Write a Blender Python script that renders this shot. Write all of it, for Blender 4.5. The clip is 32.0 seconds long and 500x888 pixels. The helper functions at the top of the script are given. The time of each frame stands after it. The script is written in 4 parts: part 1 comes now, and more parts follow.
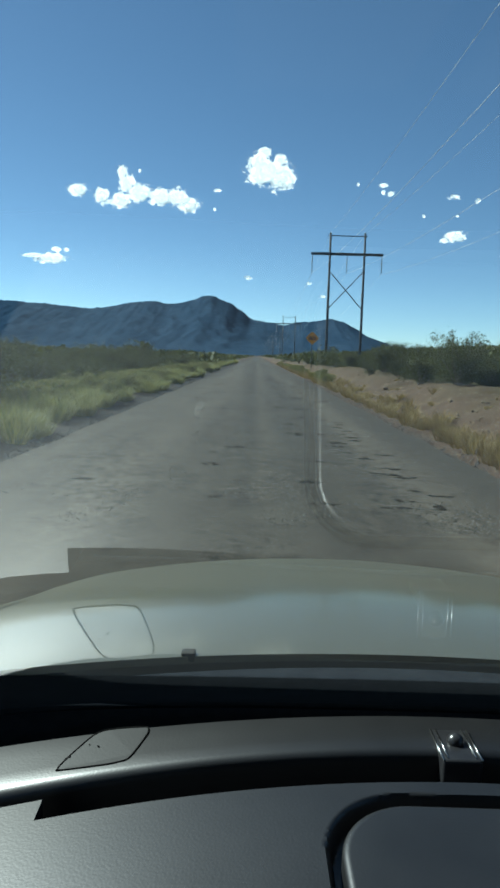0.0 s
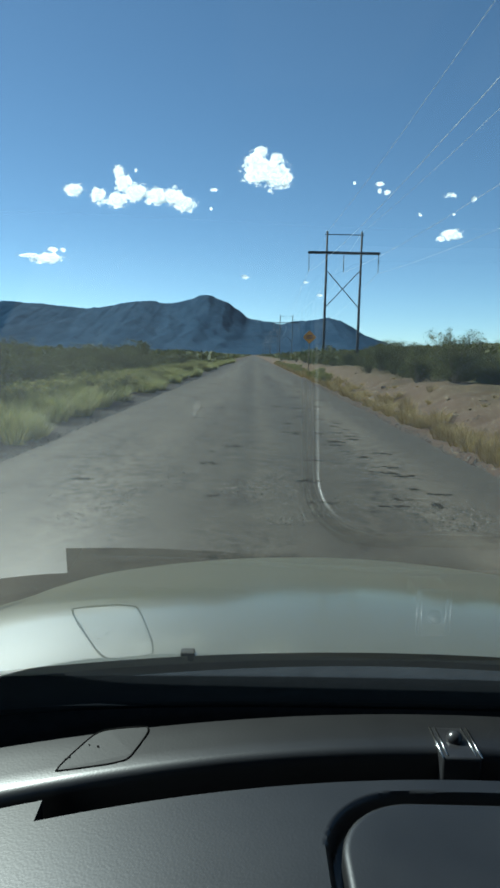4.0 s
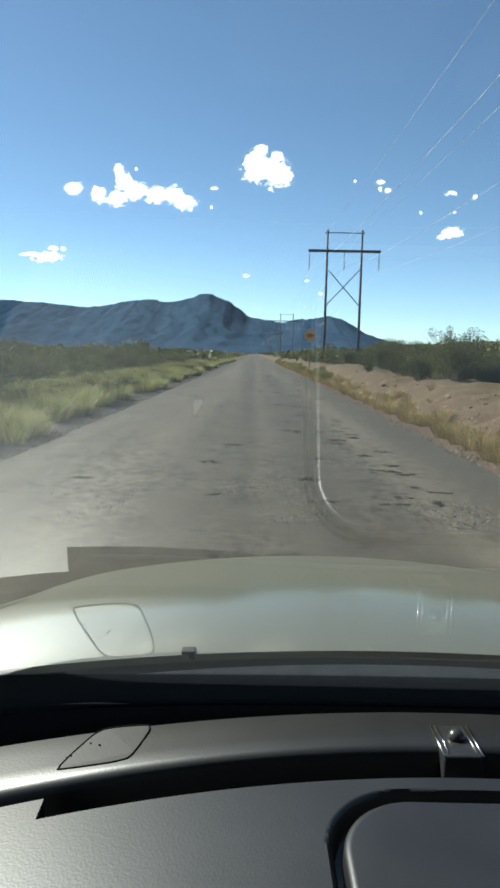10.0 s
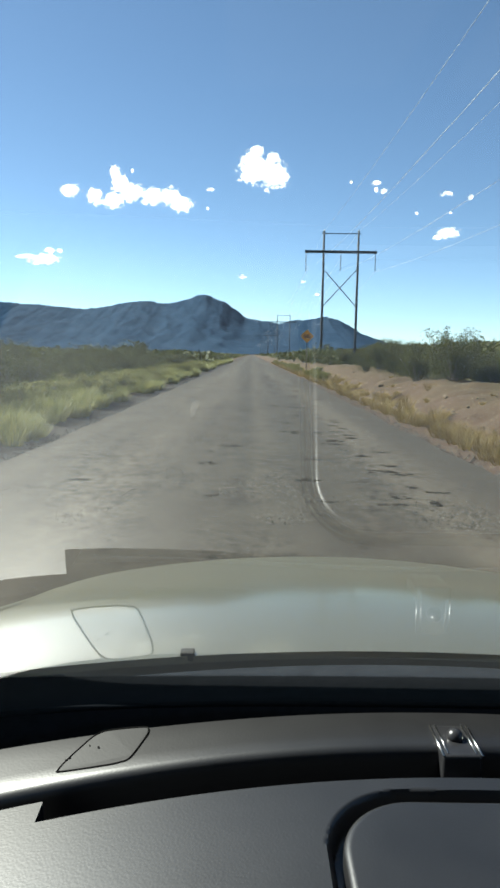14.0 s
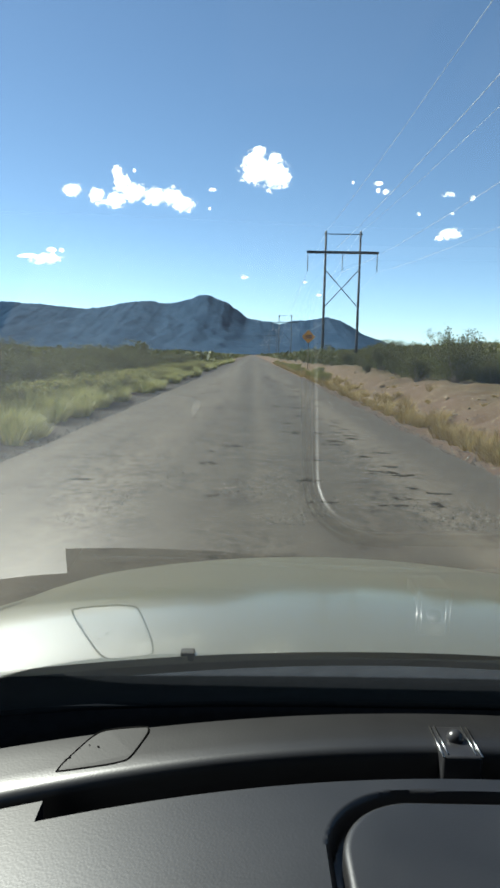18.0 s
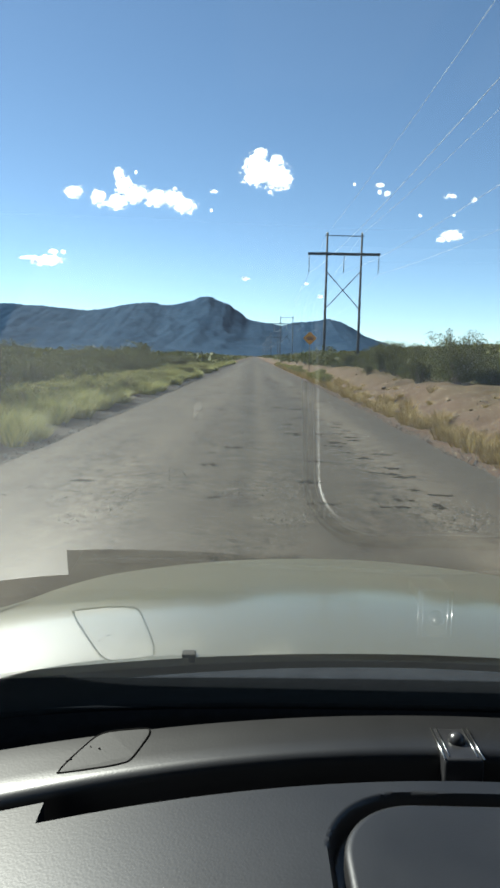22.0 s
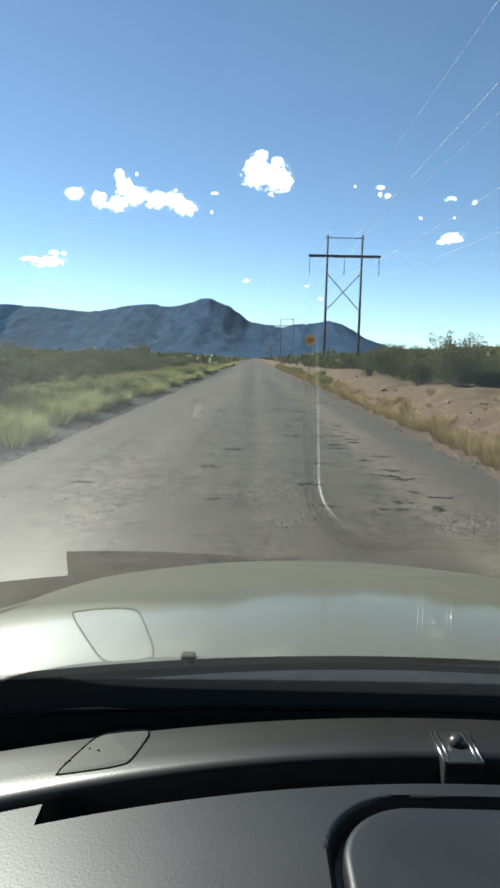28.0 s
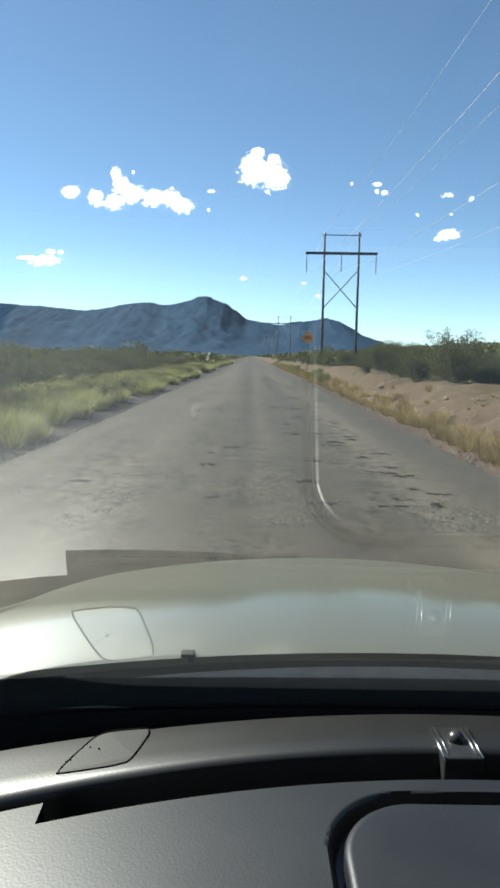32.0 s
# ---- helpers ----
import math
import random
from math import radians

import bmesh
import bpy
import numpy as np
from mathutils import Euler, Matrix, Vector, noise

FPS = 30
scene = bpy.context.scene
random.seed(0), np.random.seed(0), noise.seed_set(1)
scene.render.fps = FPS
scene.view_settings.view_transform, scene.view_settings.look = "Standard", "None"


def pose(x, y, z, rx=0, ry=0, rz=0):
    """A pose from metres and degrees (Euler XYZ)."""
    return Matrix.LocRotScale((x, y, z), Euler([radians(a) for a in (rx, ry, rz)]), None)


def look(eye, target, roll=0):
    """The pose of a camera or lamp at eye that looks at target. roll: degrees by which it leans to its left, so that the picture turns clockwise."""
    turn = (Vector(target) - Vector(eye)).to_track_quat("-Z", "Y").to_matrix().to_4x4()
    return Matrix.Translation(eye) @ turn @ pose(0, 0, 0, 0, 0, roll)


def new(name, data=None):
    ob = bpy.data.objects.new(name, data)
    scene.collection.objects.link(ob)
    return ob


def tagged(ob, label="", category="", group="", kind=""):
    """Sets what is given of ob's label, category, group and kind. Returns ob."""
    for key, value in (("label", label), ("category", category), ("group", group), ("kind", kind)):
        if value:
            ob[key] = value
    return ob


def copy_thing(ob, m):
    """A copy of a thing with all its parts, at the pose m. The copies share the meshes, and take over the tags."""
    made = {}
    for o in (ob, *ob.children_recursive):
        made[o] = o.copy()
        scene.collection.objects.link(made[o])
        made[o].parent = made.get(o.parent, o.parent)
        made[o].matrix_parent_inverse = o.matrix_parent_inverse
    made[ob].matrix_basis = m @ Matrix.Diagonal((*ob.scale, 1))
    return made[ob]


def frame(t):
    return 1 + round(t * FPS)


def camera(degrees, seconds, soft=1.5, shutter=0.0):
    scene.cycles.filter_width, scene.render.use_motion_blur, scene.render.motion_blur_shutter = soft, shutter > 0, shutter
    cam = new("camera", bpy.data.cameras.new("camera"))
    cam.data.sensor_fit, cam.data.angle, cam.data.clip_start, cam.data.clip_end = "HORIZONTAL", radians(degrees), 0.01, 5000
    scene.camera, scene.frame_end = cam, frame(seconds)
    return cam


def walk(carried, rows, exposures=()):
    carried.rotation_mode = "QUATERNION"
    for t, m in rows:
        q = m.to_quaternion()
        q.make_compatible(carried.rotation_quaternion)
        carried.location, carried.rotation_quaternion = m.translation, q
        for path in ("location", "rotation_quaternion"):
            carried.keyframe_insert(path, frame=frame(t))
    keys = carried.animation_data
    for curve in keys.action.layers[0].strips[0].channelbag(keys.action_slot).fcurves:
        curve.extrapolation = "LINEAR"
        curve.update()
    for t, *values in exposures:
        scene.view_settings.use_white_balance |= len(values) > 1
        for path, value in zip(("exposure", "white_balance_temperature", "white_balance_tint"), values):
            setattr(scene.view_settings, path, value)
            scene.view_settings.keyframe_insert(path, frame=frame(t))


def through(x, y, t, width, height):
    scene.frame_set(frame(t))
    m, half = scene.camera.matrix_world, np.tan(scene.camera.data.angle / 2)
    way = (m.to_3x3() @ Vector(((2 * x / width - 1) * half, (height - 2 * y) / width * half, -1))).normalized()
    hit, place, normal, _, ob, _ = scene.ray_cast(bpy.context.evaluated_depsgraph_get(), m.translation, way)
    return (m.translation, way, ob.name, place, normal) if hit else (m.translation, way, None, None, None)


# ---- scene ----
# A car stands on a worn desert road; a phone held inside looks out over the dashboard and the hood.
# x to the right, y ahead along the road, z up; the road's surface lies at z = 0.

# ---- camera ----
cam = camera(41.1, 32.0, soft=2.8)
EYE = Vector((0.0, 0.0, 1.5))
SWAY = (  # seconds, yaw, pitch, lean
    (0, 0.38, -7.56, 1.53), (0.5, 0.34, -7.43, 1.69), (1, 0.37, -7.36, 1.78), (1.5, 0.42, -7.41, 1.69),
    (2, 0.12, -7.58, 0.87), (2.5, 0.41, -7.59, 1.49), (3, 0.23, -7.48, 1.32), (3.5, 0.18, -7.67, 1.13),
    (5.5, 0.28, -7.37, 1.67), (6, 0.32, -7.49, 1.20), (6.5, -0.12, -7.54, 0.54), (7, 0.76, -7.91, 1.49),
    (7.5, -0.51, -7.29, -0.17), (8, -1.30, -7.50, -1.85), (8.5, 0.99, -7.57, 2.15), (9, -0.04, -7.78, 0.49),
    (9.5, 0.13, -7.48, 0.99), (10, 0.26, -7.75, 1.11), (10.5, 0.21, -7.62, 0.85), (11, 0.25, -7.80, 1.22),
    (11.5, 0.27, -7.73, 1.16), (12, 0.13, -7.67, 1.03), (12.5, 0.23, -7.65, 1.31), (13, 0.25, -7.61, 1.26),
    (13.5, 0.20, -7.66, 0.92), (15.5, -0.20, -7.55, 0.89), (16, 0.39, -7.38, 1.53), (16.5, 0.52, -7.31, 1.78),
    (17, 0.01, -7.49, 0.75), (17.5, 0.16, -7.63, 0.78), (18, 0.14, -7.64, 1.04), (18.5, 0.23, -7.42, 0.94),
    (19, -0.06, -7.35, 0.63), (19.5, 0.36, -7.40, 1.13), (20, 0.01, -7.40, 0.93), (20.5, 0.01, -7.24, 0.78),
    (21, 0.36, -7.49, 1.35), (21.5, 0.26, -7.27, 1.12), (22, 0.26, -7.51, 1.05), (22.5, 0.31, -7.34, 1.46),
    (23, 0.36, -7.14, 1.38), (23.5, 0.46, -7.29, 1.49), (24, 0.21, -7.40, 1.14), (24.5, 0.28, -7.10, 1.49),
    (25, 0.46, -7.12, 1.89), (25.5, 0.62, -7.37, 1.33), (27.5, 0.29, -7.44, 1.07), (28, 0.26, -7.36, 1.20),
    (28.5, 0.30, -7.31, 1.14), (29, 0.32, -7.18, 1.67), (29.5, 0.14, -7.46, 1.03), (30, 0.25, -7.63, 1.17),
    (30.5, 0.16, -7.19, 1.21), (31, 0.83, -7.34, 2.26), (31.5, 0.05, -7.24, 0.91), (32, 0.11, -7.54, 0.84))


def held(yaw, pitch, lean):
    turn = Matrix.Rotation(radians(yaw), 4, "Z") @ Matrix.Rotation(radians(90 + pitch), 4, "X")
    return Matrix.Translation(EYE) @ turn @ Matrix.Rotation(radians(lean), 4, "Z")


walk(cam, [(t, held(a, b, c)) for t, a, b, c in SWAY],
     exposures=[(0.0, 1.56, 5500, -12), (3.5, 1.62, 5500, -12), (5.5, 1.72, 5700, -10), (8.0, 1.84, 6000, -8), (12.0, 2.20, 6150, -3), (18.0, 2.12, 6100, -3), (24.0, 2.18, 6150, -3), (32.0, 2.20, 6150, -3)])

# ---- light ----
SUN_LEFT, SUN_UP = 57.0, 42.0
sun_way = Vector((-math.sin(radians(SUN_LEFT)) * math.cos(radians(SUN_UP)),
                  math.cos(radians(SUN_LEFT)) * math.cos(radians(SUN_UP)), math.sin(radians(SUN_UP))))
world = bpy.data.worlds.new("sky")
world.use_nodes = True
scene.world = world
sky = world.node_tree.nodes.new("ShaderNodeTexSky")
sky.sky_type = "NISHITA"
sky.sun_disc = False
sky.sun_elevation, sky.sun_rotation = radians(SUN_UP), radians(-SUN_LEFT)
sky.altitude, sky.air_density, sky.dust_density, sky.ozone_density = 1600, 0.66, 0.35, 0.30
back = world.node_tree.nodes["Background"]
back.inputs["Strength"].default_value = 0.050
world.node_tree.links.new(sky.outputs["Color"], back.inputs["Color"])
sun = new("sun", bpy.data.lights.new("sun", "SUN"))
sun.data.energy, sun.data.angle, sun.data.color = 5.0, radians(0.5), (1.0, 0.92, 0.84)
sun.matrix_world = look(sun_way * 50, (0, 0, 0))


# ---- materials ----
def blank(name):
    m = bpy.data.materials.new(name)
    m.use_nodes = True
    return m, m.node_tree, m.node_tree.nodes["Principled BSDF"]


def coords(nt, scale=(1, 1, 1)):
    tc, mp = nt.nodes.new("ShaderNodeTexCoord"), nt.nodes.new("ShaderNodeMapping")
    mp.inputs["Scale"].default_value = scale
    nt.links.new(tc.outputs["Object"], mp.inputs["Vector"])
    return mp.outputs["Vector"]


def grain(nt, vec, scale, detail=4.0, rough=0.55):
    n = nt.nodes.new("ShaderNodeTexNoise")
    n.inputs["Scale"].default_value, n.inputs["Detail"].default_value, n.inputs["Roughness"].default_value = scale, detail, rough
    nt.links.new(vec, n.inputs["Vector"])
    return n.outputs["Fac"]


def ramp(nt, fac, *stops):
    r = nt.nodes.new("ShaderNodeValToRGB")
    els = r.color_ramp.elements
    while len(els) < len(stops):
        els.new(0.5)
    for e, (at, col) in zip(els, stops):
        e.position, e.color = at, (*col, 1)
    nt.links.new(fac, r.inputs["Fac"])
    return r.outputs["Color"]


def mixed(nt, fac, a, b, mode="MIX"):
    n = nt.nodes.new("ShaderNodeMix")
    n.data_type, n.blend_type = "RGBA", mode
    for sock, v in ((n.inputs["Factor"], fac), (n.inputs["A"], a), (n.inputs["B"], b)):
        if isinstance(v, (int, float)):
            sock.default_value = v
        elif isinstance(v, tuple):
            sock.default_value = (*v, 1)
        else:
            nt.links.new(v, sock)
    return n.outputs["Result"]


def relief(nt, bsdf, fac, strength, distance):
    b = nt.nodes.new("ShaderNodeBump")
    b.inputs["Strength"].default_value, b.inputs["Distance"].default_value = strength, distance
    nt.links.new(fac, b.inputs["Height"])
    nt.links.new(b.outputs["Normal"], bsdf.inputs["Normal"])


def surface(name, dark, light, scale, rough=0.8, metal=0.0, bump=0.0, depth=0.01, stretch=(1, 1, 1), spec=0.5, coat=0.0, fine=None):
    """A mottled surface between two colours, with grain at two sizes."""
    m, nt, b = blank(name)
    v = coords(nt, stretch)
    big, small = grain(nt, v, scale), grain(nt, v, fine or scale * 9, 3)
    col = ramp(nt, big, (0.3, dark), (0.7, light))
    col = mixed(nt, 0.35, col, ramp(nt, small, (0.3, dark), (0.7, light)))
    nt.links.new(col, b.inputs["Base Color"])
    b.inputs["Roughness"].default_value, b.inputs["Metallic"].default_value = rough, metal
    b.inputs["Specular IOR Level"].default_value, b.inputs["Coat Weight"].default_value = spec, coat
    if bump:
        relief(nt, b, small, bump, depth)
    return m


def scattered(name, stops, rough=0.7, through=0.0, per="island"):
    """Leaves or stones: a colour of its own for each piece."""
    m, nt, b = blank(name)
    if per == "island":
        fac = nt.nodes.new("ShaderNodeNewGeometry").outputs["Random Per Island"]
    else:
        fac = nt.nodes.new("ShaderNodeObjectInfo").outputs["Random"]
    nt.links.new(ramp(nt, fac, *stops), b.inputs["Base Color"])
    b.inputs["Roughness"].default_value = rough
    b.inputs["Specular IOR Level"].default_value = 0.25
    if through:
        tr, mx = nt.nodes.new("ShaderNodeBsdfTranslucent"), nt.nodes.new("ShaderNodeMixShader")
        nt.links.new(ramp(nt, fac, *stops), tr.inputs["Color"])
        mx.inputs["Fac"].default_value = through
        out = nt.nodes["Material Output"]
        nt.links.new(b.outputs["BSDF"], mx.inputs[1])
        nt.links.new(tr.outputs["BSDF"], mx.inputs[2])
        nt.links.new(mx.outputs["Shader"], out.inputs["Surface"])
    return m


def vinyl_material():
    m, nt, b = blank("black_vinyl")
    v = coords(nt)
    vo = nt.nodes.new("ShaderNodeTexVoronoi")
    vo.feature, vo.distance = "SMOOTH_F1", "EUCLIDEAN"
    vo.inputs["Scale"].default_value = 400
    warp = mixed(nt, 0.006, v, nt.nodes.new("ShaderNodeTexNoise").outputs["Color"])
    nt.links.new(warp, vo.inputs["Vector"])
    dust = grain(nt, v, 14)
    nt.links.new(ramp(nt, dust, (0.3, (0.003, 0.003, 0.0035)), (0.75, (0.006, 0.006, 0.0065))), b.inputs["Base Color"])
    b.inputs["Roughness"].default_value = 0.40
    b.inputs["Specular IOR Level"].default_value = 0.58
    relief(nt, b, vo.outputs["Distance"], 0.09, 0.0008)
    return m


def road_material():
    m, nt, b = blank("worn_asphalt")
    v, along = coords(nt), coords(nt, (0.712, 0.013, 0.712))
    fine, mid, tracks = grain(nt, v, 34, 5, 0.75), grain(nt, v, 1.3, 5, 0.6), grain(nt, along, 1.1, 4, 0.6)
    col = ramp(nt, tracks, (0.34, (0.030, 0.027, 0.024)), (0.5, (0.046, 0.040, 0.034)), (0.66, (0.065, 0.056, 0.047)))
    # wheels have swept pale tracks beside a smoother dark middle
    across, sway, lane = nt.nodes.new("ShaderNodeSeparateXYZ"), nt.nodes.new("ShaderNodeMath"), nt.nodes.new("ShaderNodeMapRange")
    nt.links.new(v, across.inputs["Vector"])
    sway.operation = "MULTIPLY_ADD"
    nt.links.new(grain(nt, coords(nt, (0.712, 0.213, 0.712)), 0.9, 4, 0.6), sway.inputs[0])
    sway.inputs[1].default_value = 0.7
    nt.links.new(across.outputs["X"], sway.inputs[2])
    lane.inputs["From Min"].default_value, lane.inputs["From Max"].default_value = -2.65, 3.35
    nt.links.new(sway.outputs["Value"], lane.inputs["Value"])
    dark, even, pale = (0.40, 0.40, 0.40), (0.5, 0.5, 0.5), (0.60, 0.595, 0.58)
    worn = ramp(nt, lane.outputs["Result"], (0.0, dark), (0.10, even), (0.20, pale), (0.28, even), (0.37, dark), (0.49, dark), (0.53, pale), (0.59, even), (0.66, dark), (0.72, even), (0.80, pale))
    col = mixed(nt, 1.0, col, worn, "OVERLAY")
    col = mixed(nt, 0.28, col, ramp(nt, mid, (0.34, (0.027, 0.023, 0.019)), (0.66, (0.062, 0.056, 0.044))))
    # bare grit shows where the seal has gone
    bare = ramp(nt, grain(nt, coords(nt, (1.0, 0.45, 1.0)), 0.8, 5, 0.7), (0.44, (0, 0, 0)), (0.55, (1, 1, 1)))
    grit = grain(nt, coords(nt, (0.712, 0.499, 0.712)), 11, 6, 0.85)
    col = mixed(nt, mixed(nt, 1.0, bare, (0.75, 0.75, 0.75), "MULTIPLY"), col, mixed(nt, 1.0, col, ramp(nt, grit, (0.38, (0.06, 0.06, 0.06)), (0.5, (0.46, 0.46, 0.46)), (0.63, (0.74, 0.73, 0.72))), "OVERLAY"))
    col = mixed(nt, 0.30, col, ramp(nt, fine, (0.3, (0.2, 0.2, 0.2)), (0.5, (0.5, 0.5, 0.5)), (0.7, (0.8, 0.79, 0.76))), "OVERLAY")
    blotch = grain(nt, coords(nt, (0.712, 0.356, 0.712)), 3.2, 7, 0.75)
    col = mixed(nt, 0.16, col, ramp(nt, blotch, (0.34, (0.2, 0.2, 0.2)), (0.5, (0.5, 0.5, 0.5)), (0.66, (0.76, 0.75, 0.72))), "OVERLAY")
    # the seal along the right-hand edge is younger and darker
    sep = nt.nodes.new("ShaderNodeSeparateXYZ")
    nt.links.new(v, sep.inputs["Vector"])
    edge = nt.nodes.new("ShaderNodeMapRange")
    wob = nt.nodes.new("ShaderNodeMath")
    wob.operation = "ADD"
    nt.links.new(sep.outputs["X"], wob.inputs[0])
    nt.links.new(mid, wob.inputs[1])
    nt.links.new(wob.outputs["Value"], edge.inputs["Value"])
    edge.inputs["From Min"].default_value, edge.inputs["From Max"].default_value = 2.45, 3.05
    col = mixed(nt, edge.outputs["Result"], col, mixed(nt, 0.5, col, (0.030, 0.026, 0.022)))
    nt.links.new(col, b.inputs["Base Color"])
    b.inputs["Roughness"].default_value = 0.9
    b.inputs["Specular IOR Level"].default_value = 0.08
    relief(nt, b, fine, 0.35, 0.015)
    return m


def ground_material():
    m, nt, b = blank("desert_ground")
    v = coords(nt)
    patch, stones, fine = grain(nt, v, 0.12, 5, 0.6), grain(nt, v, 2.2, 6, 0.7), grain(nt, v, 16, 4, 0.7)
    col = ramp(nt, patch, (0.35, (0.044, 0.028, 0.017)), (0.6, (0.059, 0.037, 0.024)), (0.75, (0.074, 0.047, 0.032)))
    col = mixed(nt, 0.4, col, ramp(nt, stones, (0.3, (0.029, 0.021, 0.014)), (0.7, (0.080, 0.054, 0.040))))
    col = mixed(nt, 0.35, col, ramp(nt, fine, (0.3, (0.035, 0.025, 0.017)), (0.7, (0.083, 0.058, 0.044))))
    edge, near_edge = nt.nodes.new("ShaderNodeSeparateXYZ"), nt.nodes.new("ShaderNodeMapRange")
    nt.links.new(v, edge.inputs["Vector"])
    near_edge.inputs["From Min"].default_value, near_edge.inputs["From Max"].default_value = -4.5, -4.05
    nt.links.new(edge.outputs["X"], near_edge.inputs["Value"])
    lefty = nt.nodes.new("ShaderNodeMath")
    lefty.operation = "LESS_THAN"
    nt.links.new(edge.outputs["X"], lefty.inputs[0])
    lefty.inputs[1].default_value = 0.0
    strip = nt.nodes.new("ShaderNodeMath")
    strip.operation = "MULTIPLY"
    nt.links.new(near_edge.outputs["Result"], strip.inputs[0])
    nt.links.new(lefty.outputs["Value"], strip.inputs[1])
    col = mixed(nt, strip.outputs["Value"], col, ramp(nt, fine, (0.3, (0.016, 0.013, 0.012)), (0.7, (0.038, 0.033, 0.028))))
    # low dry herbs cover the plain away from the road
    sep, away, cover = (nt.nodes.new(k) for k in ("ShaderNodeSeparateXYZ", "ShaderNodeMath", "ShaderNodeMapRange"))
    nt.links.new(v, sep.inputs["Vector"])
    away.operation = "ABSOLUTE"
    nt.links.new(sep.outputs["X"], away.inputs[0])
    cover.inputs["From Min"].default_value, cover.inputs["From Max"].default_value = 4.4, 8.5
    nt.links.new(away.outputs["Value"], cover.inputs["Value"])
    herbs = mixed(nt, 1.0, cover.outputs["Result"], ramp(nt, grain(nt, v, 0.35, 6, 0.7), (0.36, (0.25, 0.25, 0.25)), (0.56, (0.95, 0.95, 0.95))), "MULTIPLY")
    col = mixed(nt, herbs, col, ramp(nt, stones, (0.3, (0.023, 0.025, 0.009)), (0.7, (0.053, 0.049, 0.021))))
    nt.links.new(col, b.inputs["Base Color"])
    b.inputs["Roughness"].default_value = 0.95
    b.inputs["Specular IOR Level"].default_value = 0.1
    relief(nt, b, stones, 0.8, 0.08)
    return m


def mountain_material(name, low, high, scale):
    m, nt, b = blank(name)
    v = coords(nt, (1, 1, 2.2))
    a, c = grain(nt, v, scale, 8, 0.62), grain(nt, v, scale * 7, 6, 0.65)
    col = ramp(nt, a, (0.35, low), (0.65, high))
    col = mixed(nt, 0.4, col, ramp(nt, c, (0.35, low), (0.68, high)))
    nt.links.new(col, b.inputs["Base Color"])
    b.inputs["Roughness"].default_value = 1.0
    b.inputs["Specular IOR Level"].default_value = 0.0
    relief(nt, b, c, 0.25, 6.0)
    return m


def glass_material():
    m, nt, b = blank("windscreen_glass")
    nt.nodes.remove(b)
    lw, clear, gloss, mx = (nt.nodes.new(k) for k in ("ShaderNodeLayerWeight", "ShaderNodeBsdfTransparent", "ShaderNodeBsdfGlossy", "ShaderNodeMixShader"))
    steep, share = nt.nodes.new("ShaderNodeMath"), nt.nodes.new("ShaderNodeMapRange")
    steep.operation = "POWER"
    steep.inputs[1].default_value = 5.0
    nt.links.new(lw.outputs["Facing"], steep.inputs[0])
    nt.links.new(steep.outputs["Value"], share.inputs["Value"])
    share.inputs["To Min"].default_value, share.inputs["To Max"].default_value = 0.22, 1.0
    gloss.inputs["Roughness"].default_value = 0.0
    clear.inputs["Color"].default_value = (0.95, 0.975, 0.96, 1)
    nt.links.new(share.outputs["Result"], mx.inputs["Fac"])
    nt.links.new(clear.outputs["BSDF"], mx.inputs[1])
    nt.links.new(gloss.outputs["BSDF"], mx.inputs[2])
    # a thin film of road dust scatters the sun forward
    dust, film = nt.nodes.new("ShaderNodeBsdfRefraction"), nt.nodes.new("ShaderNodeMixShader")
    dust.inputs["Roughness"].default_value, dust.inputs["IOR"].default_value = 0.54, 1.3
    amount = nt.nodes.new("ShaderNodeMapRange")
    amount.inputs["To Min"].default_value, amount.inputs["To Max"].default_value = 0.010, 0.032
    nt.links.new(grain(nt, coords(nt), 3.0, 5), amount.inputs["Value"])
    nt.links.new(amount.outputs["Result"], film.inputs["Fac"])
    nt.links.new(mx.outputs["Shader"], film.inputs[1])
    nt.links.new(dust.outputs["BSDF"], film.inputs[2])
    nt.links.new(film.outputs["Shader"], nt.nodes["Material Output"].inputs["Surface"])
    return m


def smear_material():
    m, nt, b = blank("dried_smear")
    b.inputs["Base Color"].default_value, b.inputs["Roughness"].default_value = (0.8, 0.8, 0.78, 1), 1.0
    film, thin, clear = nt.nodes.new("ShaderNodeMixShader"), nt.nodes.new("ShaderNodeMapRange"), nt.nodes.new("ShaderNodeBsdfTransparent")
    thin.inputs["To Min"].default_value, thin.inputs["To Max"].default_value = 0.0, 0.24
    nt.links.new(grain(nt, coords(nt), 240, 3), thin.inputs["Value"])
    nt.links.new(thin.outputs["Result"], film.inputs["Fac"])
    nt.links.new(clear.outputs["BSDF"], film.inputs[1])
    nt.links.new(b.outputs["BSDF"], film.inputs[2])
    nt.links.new(film.outputs["Shader"], nt.nodes["Material Output"].inputs["Surface"])
    return m


def clear_material():
    m, nt, b = blank("clear_glass_face")
    nt.nodes.remove(b)
    clear = nt.nodes.new("ShaderNodeBsdfTransparent")
    nt.links.new(clear.outputs["BSDF"], nt.nodes["Material Output"].inputs["Surface"])
    return m


